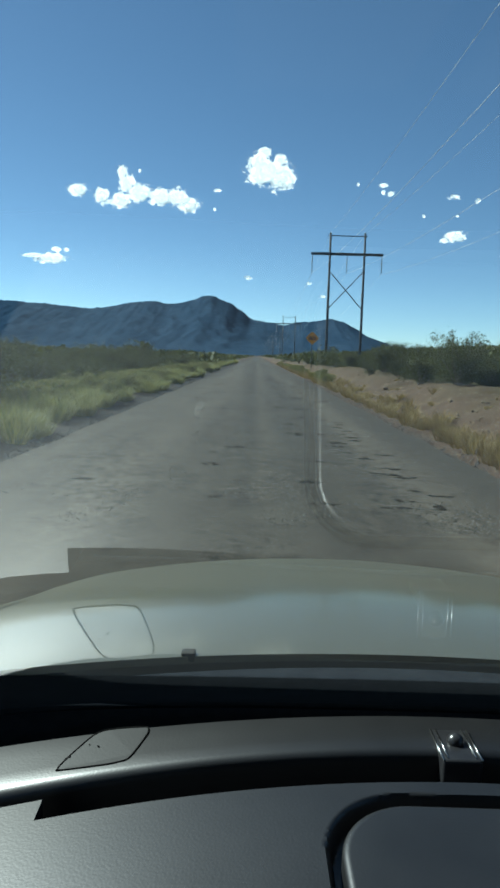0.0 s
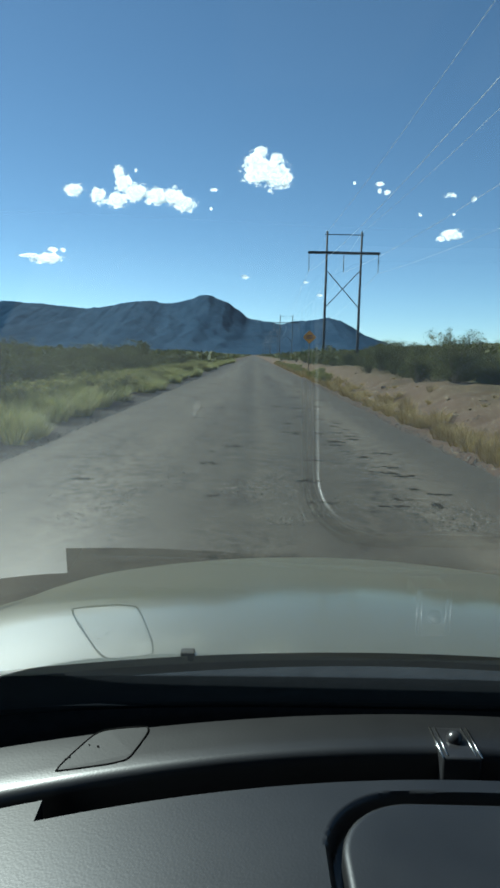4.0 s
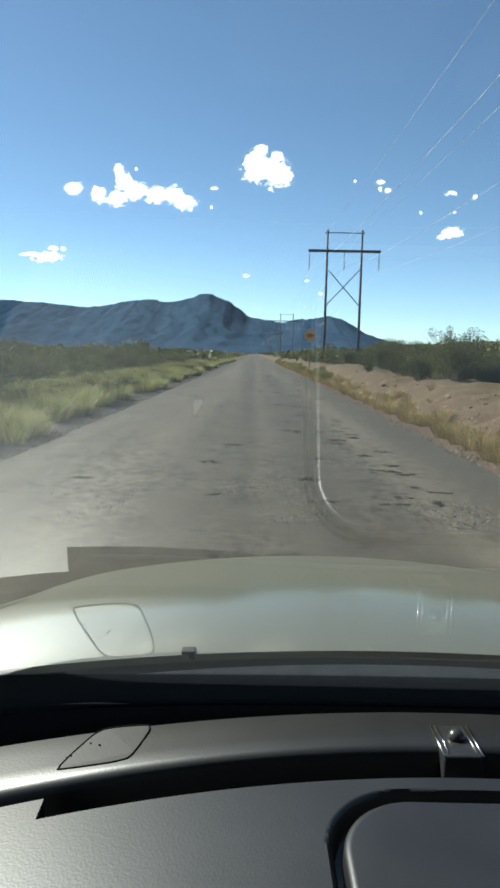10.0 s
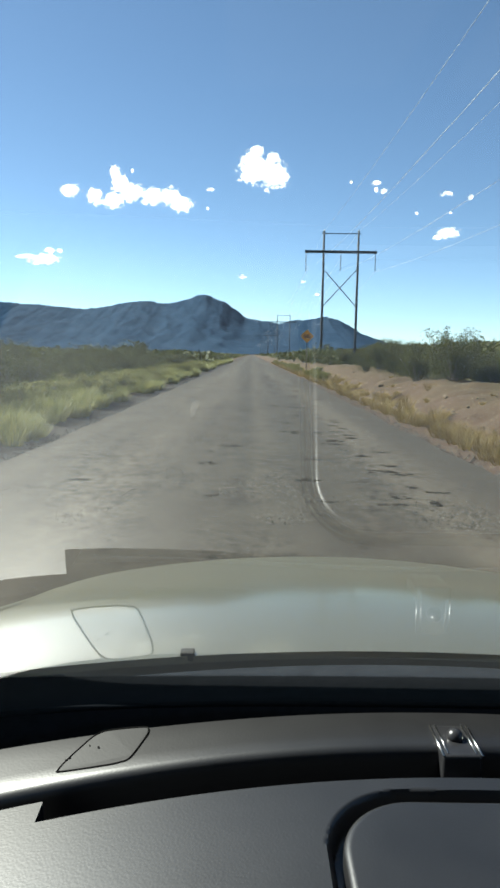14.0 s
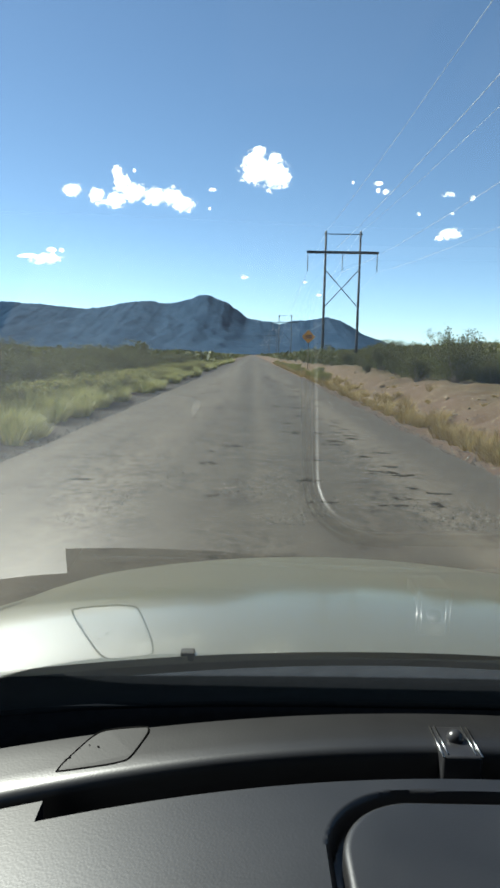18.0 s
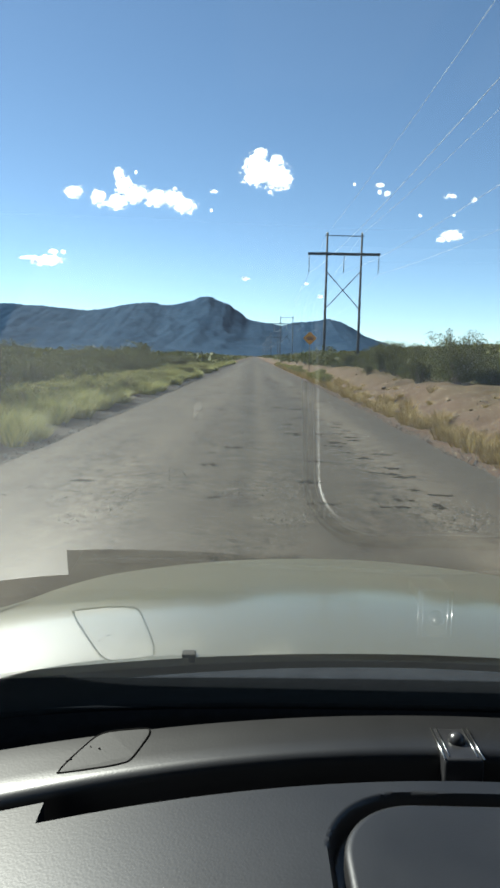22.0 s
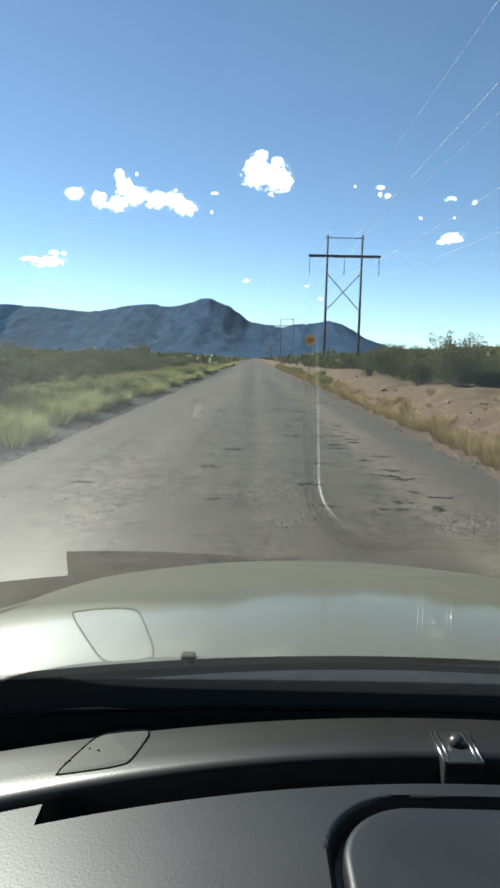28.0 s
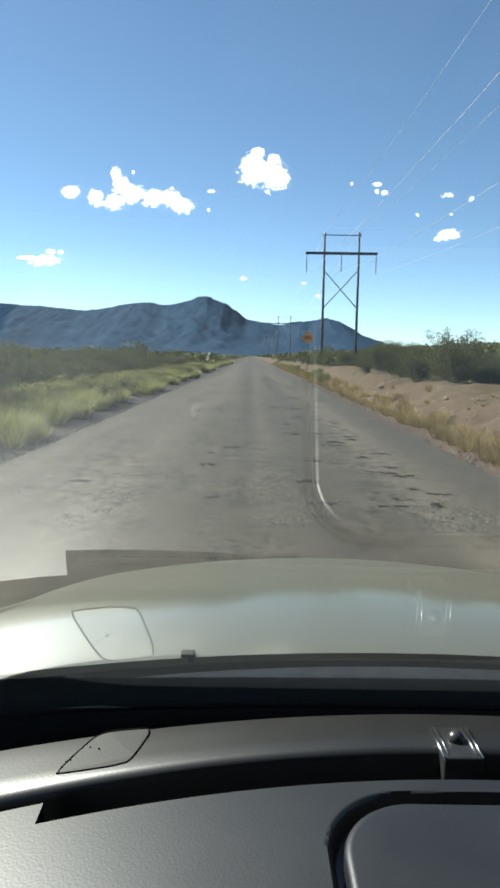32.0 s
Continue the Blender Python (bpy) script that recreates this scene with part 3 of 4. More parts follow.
# ---- power line ----
def h_frame():
    """A timber H-frame pylon: two poles, a heavy crossarm, a top tie, crossed braces and hanging insulators."""
    t = thing("power_pylon", "dark wooden H-frame power pylon with crossed braces", "power pylon", group="pylons of the power line")
    for x in (-2.01, 2.01):
        part("pole", tube("pole", [(x, 0, -2.5), (x, 0, 6), (x, 0, 15.8)], [0.19, 0.16, 0.12], WOOD, 10), None, t)
    for y in (-0.20, 0.20):
        part("crossarm", boxed((-4.18, y - 0.05, 13.34), (4.18, y + 0.05, 13.60), 0.015), WOOD, t)
    part("top_tie", boxed((-2.3, -0.04, 15.48), (2.3, 0.04, 15.58), 0.01), WOOD, t)
    for s in (-1, 1):
        a, b = Vector((-2.0 * s, 0.16 * s, 11.55)), Vector((2.0 * s, 0.16 * s, 7.2))
        part("cross_brace", tube("cross_brace", [a, b], 0.06, WOOD, 6), None, t)
    for x in (-4.05, 0.0, 4.05):
        ins = part("insulator", tube("insulator", [(x, 0, 13.3), (x, 0, 11.25)], 0.03, CERAMIC, 6), None, t, "string of porcelain insulator discs")
        for k in range(8):
            part("insulator_disc", boxed((x - 0.1, -0.1, 12.9 - 0.2 * k), (x + 0.1, 0.1, 12.95 - 0.2 * k), 0.02, 1), CERAMIC, ins)
    for x in (-2.01, 2.01):
        part("pole_cap", tube("pole_cap", [(x, 0, 15.78), (x, 0, 15.95)], [0.16, 0.05], STEEL, 8), None, t)
    return t


LINE_X, PYLONS = 10.2, (-60, 80, 220, 360, 500, 640)
pylon = h_frame()
first = True
for y in PYLONS:
    m = pose(LINE_X, y, {80: 0.0, 220: -1.4}.get(y, -1.8 if y > 0 else 0.0), 0, 0, 0)
    if first:
        pylon.matrix_basis, first = m, False
    else:
        copy_thing(pylon, m)
for x, z0, sag in ((-4.05, 11.25, 2.6), (0, 11.25, 2.6), (4.05, 11.25, 2.6), (-2.01, 15.8, 1.9), (2.01, 15.8, 1.9)):
    pts = []
    for a, b in zip(PYLONS, PYLONS[1:]):
        za, zb = (z0 + {80: 0.0, 220: -1.4}.get(q, -1.8 if q > 0 else 0.0) for q in (a, b))
        for k in range(14):
            s = k / 14
            pts.append((LINE_X + x, a + (b - a) * s, za + (zb - za) * s - 4 * sag * s * (1 - s)))
    ob = new("power_cable", tube("power_cable", pts, 0.009, WIRE, 5))
    tagged(ob, "thin sagging bare overhead power cable", "cable", "cables of the power line")

# ---- road sign ----
sign = thing("warning_sign", "amber diamond warning sign on a thin steel post", "road sign", (4.55, 56, 0.3))
part("post", boxed((-0.035, -0.02, -0.5), (0.035, 0.02, 2.9), 0.004), BARK, sign, "dark weathered steel post")
bm = boxed((-0.39, -0.005, -0.39), (0.39, 0.005, 0.39), 0.0)
bmesh.ops.bevel(bm, geom=[e for e in bm.edges if abs(e.verts[0].co.y - e.verts[1].co.y) > 0.005], offset=0.05, segments=4, affect="EDGES")
bmesh.ops.transform(bm, matrix=Matrix.Translation((0, -0.03, 2.75)) @ Matrix.Rotation(radians(45), 4, "Y"), verts=bm.verts)
plate = part("plate", bm, AMBER, sign, "amber diamond plate")
for z, w in ((2.86, 0.26), (2.75, 0.34), (2.64, 0.26)):
    part("text_bar", boxed((-w, -0.043, z - 0.03), (w, -0.039, z + 0.03)), SIGN_BLACK, plate)


# ---- plants ----
def leaf_quad(verts, faces, p, size, rnd, flat=0.0):
    n = Vector((rnd.gauss(0, 1), rnd.gauss(0, 1), rnd.gauss(0, 1) + flat)).normalized()
    a = n.orthogonal().normalized()
    a = Matrix.Rotation(rnd.uniform(0, 6.28), 3, n) @ a
    b = n.cross(a)
    i = len(verts)
    s, w = size, size * rnd.uniform(0.4, 0.7)
    verts += [p - a * s, p + b * w, p + a * s, p - b * w]
    faces.append((i, i + 1, i + 2, i + 3))


def bush_meshes(seed, height, width, leaves, leaf, foliage):
    """A many-stemmed desert bush, open at the foot: the stems, and a crown of small leaves along the twigs."""
    rnd = random.Random(seed)
    sv, sf, lv, lf = [], [], [], []
    tips = []
    for k in range(15):
        a = 2 * math.pi * k / 15 + rnd.uniform(-0.25, 0.25)
        out, top = width * rnd.uniform(0.25, 1.0) * 0.5, height * rnd.uniform(0.62, 1.0)
        p0 = Vector((0.08 * math.cos(a), 0.08 * math.sin(a), -0.15))
        p1 = Vector((out * 0.45 * math.cos(a), out * 0.45 * math.sin(a), top * 0.45))
        p2 = Vector((out * math.cos(a + 0.2), out * math.sin(a + 0.2), top))
        tube_data([p0, p1, p2], [0.022, 0.014, 0.004], 4, sv, sf)
        for j in range(5):
            s = rnd.uniform(0.3, 0.95)
            q = p1.lerp(p2, s) if s > 0.4 else p0.lerp(p1, 0.6 + s)
            e = q + Vector((rnd.gauss(0, 0.16) * width, rnd.gauss(0, 0.16) * width, rnd.uniform(0.02, 0.24) * height))
            e.z = min(e.z, height * 1.06)
            tube_data([q, e], [0.007, 0.002], 3, sv, sf)
            tips.append((q, e))
    for k in range(leaves):
        q, e = tips[rnd.randrange(len(tips))]
        if rnd.random() < 0.3:  # leafy low shoots
            q, e = Vector((q.x * 1.1, q.y * 1.1, 0.05)), Vector((e.x * 1.1, e.y * 1.1, q.z))
        p = q.lerp(e, rnd.uniform(0.1, 1.1)) + Vector((rnd.gauss(0, 0.055), rnd.gauss(0, 0.055), rnd.gauss(0, 0.05))) * width * 0.7
        if p.z > 0.03:
            leaf_quad(lv, lf, p, leaf * rnd.uniform(0.6, 1.3), rnd, 0.3)
    return mesh_of("stems", sv, sf, BARK), mesh_of("crown", lv, lf, foliage)


KINDS = [bush_meshes(11, 1.35, 1.9, 7600, 0.027, LEAVES), bush_meshes(12, 1.1, 1.7, 6600, 0.026, LEAVES), bush_meshes(13, 1.7, 2.0, 8600, 0.027, LEAVES),
         bush_meshes(14, 0.7, 1.1, 1500, 0.028, LEAVES_PALE), bush_meshes(15, 0.55, 0.9, 1300, 0.026, LEAVES_PALE), bush_meshes(16, 0.62, 1.15, 3400, 0.026, GRASS)]


FAR_BUSHES = []


def bush(kind, x, y, scale=1.0, turn=0.0):
    pale = kind >= 3
    if y > 52 and kind < 3:
        FAR_BUSHES.append((x, y, scale * (1.0, 0.82, 1.26)[kind], turn))
        return
    if kind == 5:
        t = thing("rabbitbrush", "round yellow-green flowering brush beside the road", "bush", group="bushes of the scrubland")
    else:
        t = thing("saltbush" if pale else "creosote_bush",
                  "low pale grey-green saltbush on sandy ground" if pale else "dark olive creosote bush on the roadside scrubland", "bush", group="bushes of the scrubland")
    t.matrix_basis = Matrix.LocRotScale((x, y, land(x, y)), Euler((0, 0, turn)), (scale, scale, scale))
    part("stems", KINDS[kind][0], None, t)
    part("crown", KINDS[kind][1], None, t)


rnd = random.Random(5)
for i in range(84):
    y = 10 + 62 * rnd.random() ** 1.2
    bush(5, -4.6 - abs(rnd.gauss(0, 0.9)), y, rnd.uniform(0.6, 1.25), rnd.uniform(0, 6))
for i in range(120):  # darker scrub close behind the verge
    y = 14 + 60 * rnd.random() ** 1.2
    bush(rnd.choice((0, 0, 1, 1, 2, 4)), -6.4 - abs(rnd.gauss(0, 0.10 * y + 1.2)), y, rnd.uniform(0.5, 1.05), rnd.uniform(0, 6))
for i in range(26):
    bush(5, 3.95 + abs(rnd.gauss(0, 0.35)), rnd.uniform(34, 120), rnd.uniform(0.5, 0.9), rnd.uniform(0, 6))
# the thicket behind the right-hand bank
for x, y, k, s in ((6.6, 47, 2, 1.3), (7.9, 45, 0, 1.35), (9.4, 46, 2, 1.2), (7.1, 41, 0, 1.1), (6.2, 20.5, 0, 1.1), (7.6, 21, 1, 1.2), (9.0, 19.5, 0, 1.2),
                   (5.9, 24, 1, 1.1), (7.4, 25.5, 2, 0.95), (9.2, 25, 0, 1.2), (11, 24, 2, 1.0), (6.6, 29, 0, 1.15), (8.6, 31, 1, 1.2), (10.6, 30, 0, 1.2),
                   (6.9, 16.2, 2, 1.12), (8.3, 15.4, 0, 1.2), (12.5, 28, 2, 1.1), (5.7, 33.5, 1, 1.0), (12, 36, 0, 1.2), (9, 37, 1, 1.2), (14, 33, 2, 1.1)):
    bush(k, x, y, rnd.uniform(0.45, 0.85) * s, rnd.uniform(0, 6))
for i in range(60):
    y = 17 + 75 * rnd.random() ** 1.2
    bush(rnd.choice((0, 1, 1, 2)), 6.3 + abs(rnd.gauss(0, 1.3)), y, 0.35 + 0.75 * rnd.random() ** 2, rnd.uniform(0, 6))
for i in range(110):
    y = 18 + 150 * rnd.random() ** 1.5
    x = rnd.uniform(8, 14 + y * 0.5)
    bush(rnd.choice((0, 0, 1, 1, 2, 3)), x, y, 0.5 + 0.7 * rnd.random() ** 2, rnd.uniform(0, 6))
for i in range(22):
    y = rnd.uniform(50, 150)
    bush(rnd.choice((0, 1, 3, 3, 4)), rnd.uniform(4.6, 8), y, rnd.uniform(0.7, 1.1), rnd.uniform(0, 6))
# the plain on the other side
for i in range(170):
    y = 16 + 150 * rnd.random() ** 1.4
    x = -rnd.uniform(8.5, 13 + y * 0.55)
    bush(rnd.choice((0, 0, 1, 1, 2, 3, 4)), x, y, rnd.uniform(0.75, 1.15), rnd.uniform(0, 6))
for i in range(26):
    y = rnd.uniform(22, 150)
    bush(rnd.choice((3, 3, 4, 4, 1)), -rnd.uniform(4.7, 8), y, rnd.uniform(0.7, 1.2), rnd.uniform(0, 6))
for i in range(24):
    y = rnd.uniform(-45, 10)
    x = rnd.choice((-1, 1)) * rnd.uniform(6.5, 30)
    bush(rnd.choice((0, 1, 2, 3)), x, y, rnd.uniform(0.8, 1.2), rnd.uniform(0, 6))

# bushes too far off to tell apart
light = bush_meshes(17, 1.35, 1.85, 650, 0.085, LEAVES)[1]
shape = np.array([q.co for q in light.vertices])
quads = np.array([tuple(q.vertices) for q in light.polygons])
vs_, fs_ = [], []
for i, (x, y, size, turn) in enumerate(FAR_BUSHES):
    c, w = math.cos(turn), math.sin(turn)
    turned = shape @ np.array(((c, w, 0), (-w, c, 0), (0, 0, 1))) * size + (x, y, land(x, y))
    vs_.append(turned)
    fs_.append(quads + i * len(shape))
bpy.data.meshes.remove(light)
tagged(new("distant_bushes", mesh_of("distant_bushes", np.concatenate(vs_).tolist(), np.concatenate(fs_).tolist(), LEAVES)), "dark olive creosote bushes scattered over the plain", "scrub", kind="stuff")

# far scrub
v, f = [], []
for i in range(14000):
    y = 90 + 1900 * rnd.random() ** 2.0
    x = rnd.uniform(-1, 1) * (20 + y * 0.62)
    if -6 < x < 5.5:
        continue
    z, s = land(x, y), rnd.uniform(0.6, 1.3)
    for k in range(9):
        leaf_quad(v, f, Vector((x + rnd.gauss(0, 0.5), y + rnd.gauss(0, 0.5), z + rnd.uniform(0.1, 1.15) * s)), 0.42 * s * (1 + y / 1500), rnd)
tagged(new("far_scrub", mesh_of("far_scrub", v, f, LEAVES)), "dark olive desert scrub stretching to the hills", "scrub", kind="stuff")


def tufts(name, places, material, label, blades=46, seed=1, tall=0.5, wide=0.26):
    r = random.Random(seed)
    v, f = [], []
    for x, y, s in places:
        z = land(x, y)
        for k in range(blades):
            a, q = r.uniform(0, 6.283), wide * s * r.random() ** 0.6
            b = Vector((x + q * math.cos(a) * 0.7, y + q * math.sin(a) * 0.7, z - 0.03))
            lean = Vector((math.cos(a) * q * 1.4 + r.gauss(0, 0.06), math.sin(a) * q * 1.4 + r.gauss(0, 0.06), 0))
            h = tall * s * r.uniform(0.55, 1.15)
            w = 0.0029 * (1 + y / 16)
            side = Vector((math.cos(a + 1.57 + r.gauss(0, .6)) * w, math.sin(a + 1.57) * w, 0))
            i = len(v)
            v += [b - side, b + side, b + lean * 0.45 + Vector((0, 0, h * 0.65)) + side * 0.7, b + lean * 0.45 + Vector((0, 0, h * 0.65)) - side * 0.7, b + lean + Vector((0, 0, h))]
            f += [(i, i + 1, i + 2, i + 3), (i + 3, i + 2, i + 4)]
    return tagged(new(name, mesh_of(name, v, f, material)), label, "grass", kind="stuff")


places = []
for i in range(120):  # clumps, with bare gaps between them
    y = 9 + 140 * ((i + rnd.random()) / 120) ** 2.0
    cx, big = -4.3 - abs(rnd.gauss(0, 0.7)), rnd.uniform(0.4, 1.15)
    for k in range(int(7 * big) + 3):
        a, q = rnd.uniform(0, 6.28), 0.62 * big * rnd.random() ** 0.6
        x = min(cx + q * math.cos(a), -3.85)
        places.append((x, y + 1.5 * q * math.sin(a), big * rnd.uniform(0.7, 1.1) * (1.15 - 0.5 * q)))
tufts("roadside_grass", places, GRASS, "tall yellow-green grass along the road's edge", 150, 2, 0.56, 0.34)
more = []
for i in range(260):
    y = 11 + 60 * rnd.random() ** 1.3
    more.append((-rnd.uniform(5.5, 9 + y * 0.35), y, rnd.uniform(0.35, 0.8)))
tufts("plain_grass", more, GRASS, "pale grass tufts scattered over the plain", 40, 6, 0.5, 0.3)
places = [(3.62 + abs(rnd.gauss(0, 0.42)), 9.5 + 115 * rnd.random() ** 1.5, rnd.uniform(0.3, 0.85)) for i in range(520)]
places += [(rnd.uniform(4.0, 6.5), 8 + 22 * rnd.random(), rnd.uniform(0.2, 0.4)) for i in range(30)]
tufts("dry_grass", places, STRAW, "dry straw-coloured grass along the foot of the bank", 60, 3, 0.46, 0.26)


# ---- stones ----
def stone_mesh(seed, material):
    bm = bmesh.new()
    bmesh.ops.create_icosphere(bm, subdivisions=1, radius=1)
    r = random.Random(seed)
    for q in bm.verts:
        q.co = Vector((q.co.x * 1.1, q.co.y * 0.9, q.co.z * 0.7)) * r.uniform(0.7, 1.15)
    me = bpy.data.meshes.new("stone")
    bm.to_mesh(me)
    bm.free()
    me.materials.append(material)
    return me


STONES = [stone_mesh(k, STONE_OB) for k in range(6)]
for i in range(80):
    y = 8 + 30 * rnd.random() ** 1.3
    x = 3.5 + abs(rnd.gauss(0, 1.1)) + 0.2
    s = rnd.uniform(0.03, 0.085) * (1.7 if rnd.random() < 0.1 else 1)
    ob = new("stone", STONES[i % 6])
    ob.matrix_basis = Matrix.LocRotScale((x, y, land(x, y) + s * 0.05), Euler((rnd.uniform(-.4, .4), rnd.uniform(-.4, .4), rnd.uniform(0, 6))), (s, s, s))
    tagged(ob, "rough tan stone lying on the sandy bank", "stone", "stones on the bank")


def rubble(name, places, material, label, kind="stuff"):
    v, f = [], []
    for x, y, z, s in places:
        i = len(v)
        a = rnd.uniform(0, 6.28)
        for k in range(4):
            v.append((x + s * math.cos(a + 1.57 * k) * rnd.uniform(.7, 1.2), y + s * math.sin(a + 1.57 * k) * rnd.uniform(.7, 1.2), z - s * 0.3))
        v.append((x + rnd.gauss(0, s * 0.2), y + rnd.gauss(0, s * 0.2), z + s * rnd.uniform(0.2, 0.5)))
        f += [(i, i + 1, i + 4), (i + 1, i + 2, i + 4), (i + 2, i + 3, i + 4), (i + 3, i, i + 4)]
    return tagged(new(name, mesh_of(name, v, f, material)), label, "gravel", kind=kind)


pl = []
for i in range(9000):
    y = 6 + 34 * rnd.random() ** 1.4
    x = 3.25 + abs(rnd.gauss(0, 1.5))
    pl.append((x, y, land(x, y), 0.010 + 0.04 * rnd.random() ** 2.4))
rubble("bank_rubble", pl, STONE, "loose tan rubble on the sandy bank")
pl = []
for i in range(5200):
    y = 6 + 40 * rnd.random() ** 1.3
    x = -3.3 - abs(rnd.gauss(0, 0.4)) if rnd.random() < 0.6 else 3.1 + abs(rnd.gauss(0, 0.25))
    pl.append((x, y, max(land(x, y), -0.04), rnd.uniform(0.01, 0.035)))
rubble("shoulder_gravel", pl, GRAVEL, "dark grey gravel along both edges of the road")


pl = []
while len(pl) < 12000:  # loose grit lies in patches where the seal is gone
    y = 5.6 + 30 * rnd.random() ** 1.5
    x = rnd.uniform(-2.9, 2.8)
    if noise.noise(Vector((x * 0.8, y * 0.36, 6.0))) + 0.5 * noise.noise(Vector((x * 2.4, y * 1.3, 2.0))) < 0.12 + 0.25 * rnd.random():
        continue
    q = (x - left_edge(y)) / (right_edge(y) - left_edge(y))
    pl.append((x, y, road_place(q, y)[2] + 0.002, 0.005 + 0.016 * rnd.random() ** 2.5))
rubble("road_grit", pl, GRIT, "loose grit and chips on the worn asphalt")


# ---- broken places in the asphalt ----
def pothole(x, y, w, l, seed):
    verts, faces = [], []
    ring = [0.7 + 0.6 * noise.noise(Vector((math.cos(a) * 2.4, math.sin(a) * 2.4, seed * 3.3))) for a in steps(0, 6.283, 37)]
    rings = 8
    for j in range(rings + 1):
        for k in range(36):
            a = 2 * math.pi * k / 36
            q = ring[k] * j / rings
            px, py = x + w * q * math.cos(a), y + l * q * math.sin(a)
            s = (px - left_edge(py)) / (right_edge(py) - left_edge(py))
            z = road_place(s, py)[2] + (-0.004 if j == rings else 0.002) + (0 if j == rings else 0.011 * noise.noise(Vector((px * 13, py * 9, seed))))
            verts.append((px, py, z))
    for j in range(rings):
        for k in range(36):
            a, b = j * 36 + k, j * 36 + (k + 1) % 36
            faces.append((a, a + 36, b + 36, b))
    ob = new("pothole", mesh_of("pothole", verts, faces, BROKEN, smooth=False))
    ob.parent = road
    return ob


pr = random.Random(21)
for i in range(60):
    lane = pr.choice((-1.75, -0.45, 0.85, 0.95, 1.05, 1.4, 1.6, 2.2))
    y = 6.2 + 40 * pr.random() ** 1.3
    pothole(lane + pr.gauss(0, 0.26), y, pr.uniform(0.07, 0.30), pr.uniform(0.05, 0.15) * (1 + y / 18), i + 1)


y = 7.4
while y < 34:  # ripples across the right-hand wheel track
    pothole(1.75 + pr.gauss(0, 0.16), y, pr.uniform(0.12, 0.30), pr.uniform(0.07, 0.12) * (1 + y / 30), int(y * 100))
    y += pr.uniform(0.45, 1.1) * (2.6 if pr.random() < 0.2 else 1)


# ---- the car ----
CX = 0.23  # the car's middle
car = thing("car", "champagne-coloured car standing on the road, seen from inside", "car")
DASH_Z, TILT = 1.08, radians(45.5)


# the dashboard's top: rows from the seats forward to the glass, each at a place on the middle line and a height
DASH_ROWS = [(0.19, 0.80, .30), (0.205, 0.98, .30), (0.22, 1.045, .30), (0.245, 1.072, .31)]
DASH_ROWS += [(w, 1.080, .33 + .09 * smoothstep(.27, .6, w)) for w in steps(0.27, 0.608, 150)]
DASH_NEAR = len(DASH_ROWS)
DASH_ROWS += [(0.612, 1.080, .42), (0.618, 1.080, .42), (0.6222, 1.080, .42), (0.6224, 1.0775, .42), (0.6228, 1.074, .42), (0.6232, 0.985, .42), (0.624, 0.975, .42)]
DASH_FAR = len(DASH_ROWS)
DASH_ROWS += [(0.669, 0.975, .41), (0.6705, 0.985, .41), (0.672, 1.066, .41), (0.6735, 1.073, .41), (0.677, 1.078, .405), (0.683, 1.080, .40), (0.70, 1.080, .39), (0.72, 1.080, .375),
              (0.738, 1.0795, .365), (0.748, 1.0785, .36)]
LID_X, LID_TOP, LID_LOW, LID_R = 0.145, 0.589, 0.26, 0.072


def lid_distance(u, y, grow=0.0):
    """How far a place lies outside the lid's rounded outline (negative inside)."""
    hx, hy = LID_X + grow, (LID_TOP - LID_LOW) / 2 + grow
    r = LID_R + grow
    dx, dy = abs(u) - hx + r, abs(y - (LID_TOP + LID_LOW) / 2) - hy + r
    return math.hypot(max(dx, 0), max(dy, 0)) + min(max(dx, dy), 0) - r


def crowned(x, y, z):
    """The dashboard falls away towards its ends."""
    f = 1 + (0.15 * (x - CX) ** 2 + 0.35 * (x - CX) ** 4) / 0.42
    return x * f, y * f, 1.5 - (1.5 - z) * f


def dash_place(u, row):
    w, z, k = DASH_ROWS[row]
    if abs(u) > 0.42 and DASH_NEAR - 1 <= row < DASH_FAR:
        w += 0.029
    y = w - k * u * u
    if row < DASH_NEAR + 2 and row > 3:
        z -= 0.022 * (1 - smoothstep(-0.006, 0.002, lid_distance(u, y, 0.0125)))
    return crowned(CX + u, y, z)


us = steps(-0.72, -0.4206, 40) + steps(-0.4194, 0.4194, 301) + steps(0.4206, 0.72, 40)
dash = part("dashboard", sheet("dashboard", us, list(range(len(DASH_ROWS))), dash_place, VINYL), None, car, "grained black vinyl dashboard top, sunlit")
dash.data.set_sharp_from_angle(angle=radians(55))

# the lid over the middle tray
bm = bmesh.new()
ring = []
cy, hy = (LID_TOP + LID_LOW) / 2, (LID_TOP - LID_LOW) / 2
for sx, sy, a0 in ((1, 1, 0), (-1, 1, 90), (-1, -1, 180), (1, -1, 270)):
    for k in range(13):
        a = radians(a0 + 90 * k / 12)
        ring.append((sx * (LID_X - LID_R) + LID_R * math.cos(a), cy + sy * (hy - LID_R) + LID_R * math.sin(a)))
loops = []
for inset, z in [(0.0, 1.060)] + [(0.007 * (1 - math.cos(radians(a))), 1.0728 + 0.007 * math.sin(radians(a))) for a in range(0, 91, 10)] + [(0.03, 1.0794)]:
    lo = []
    for x, y in ring:
        fx, fy = (LID_X - inset) / LID_X, (hy - inset) / hy
        lo.append(bm.verts.new((CX + x * fx, cy + (y - cy) * fy, z)))
    loops.append(lo)
for a, b in zip(loops, loops[1:]):
    for i in range(len(a)):
        j = (i + 1) % len(a)
        bm.faces.new((a[i], a[j], b[j], b[i]))
bm.faces.new(loops[-1])
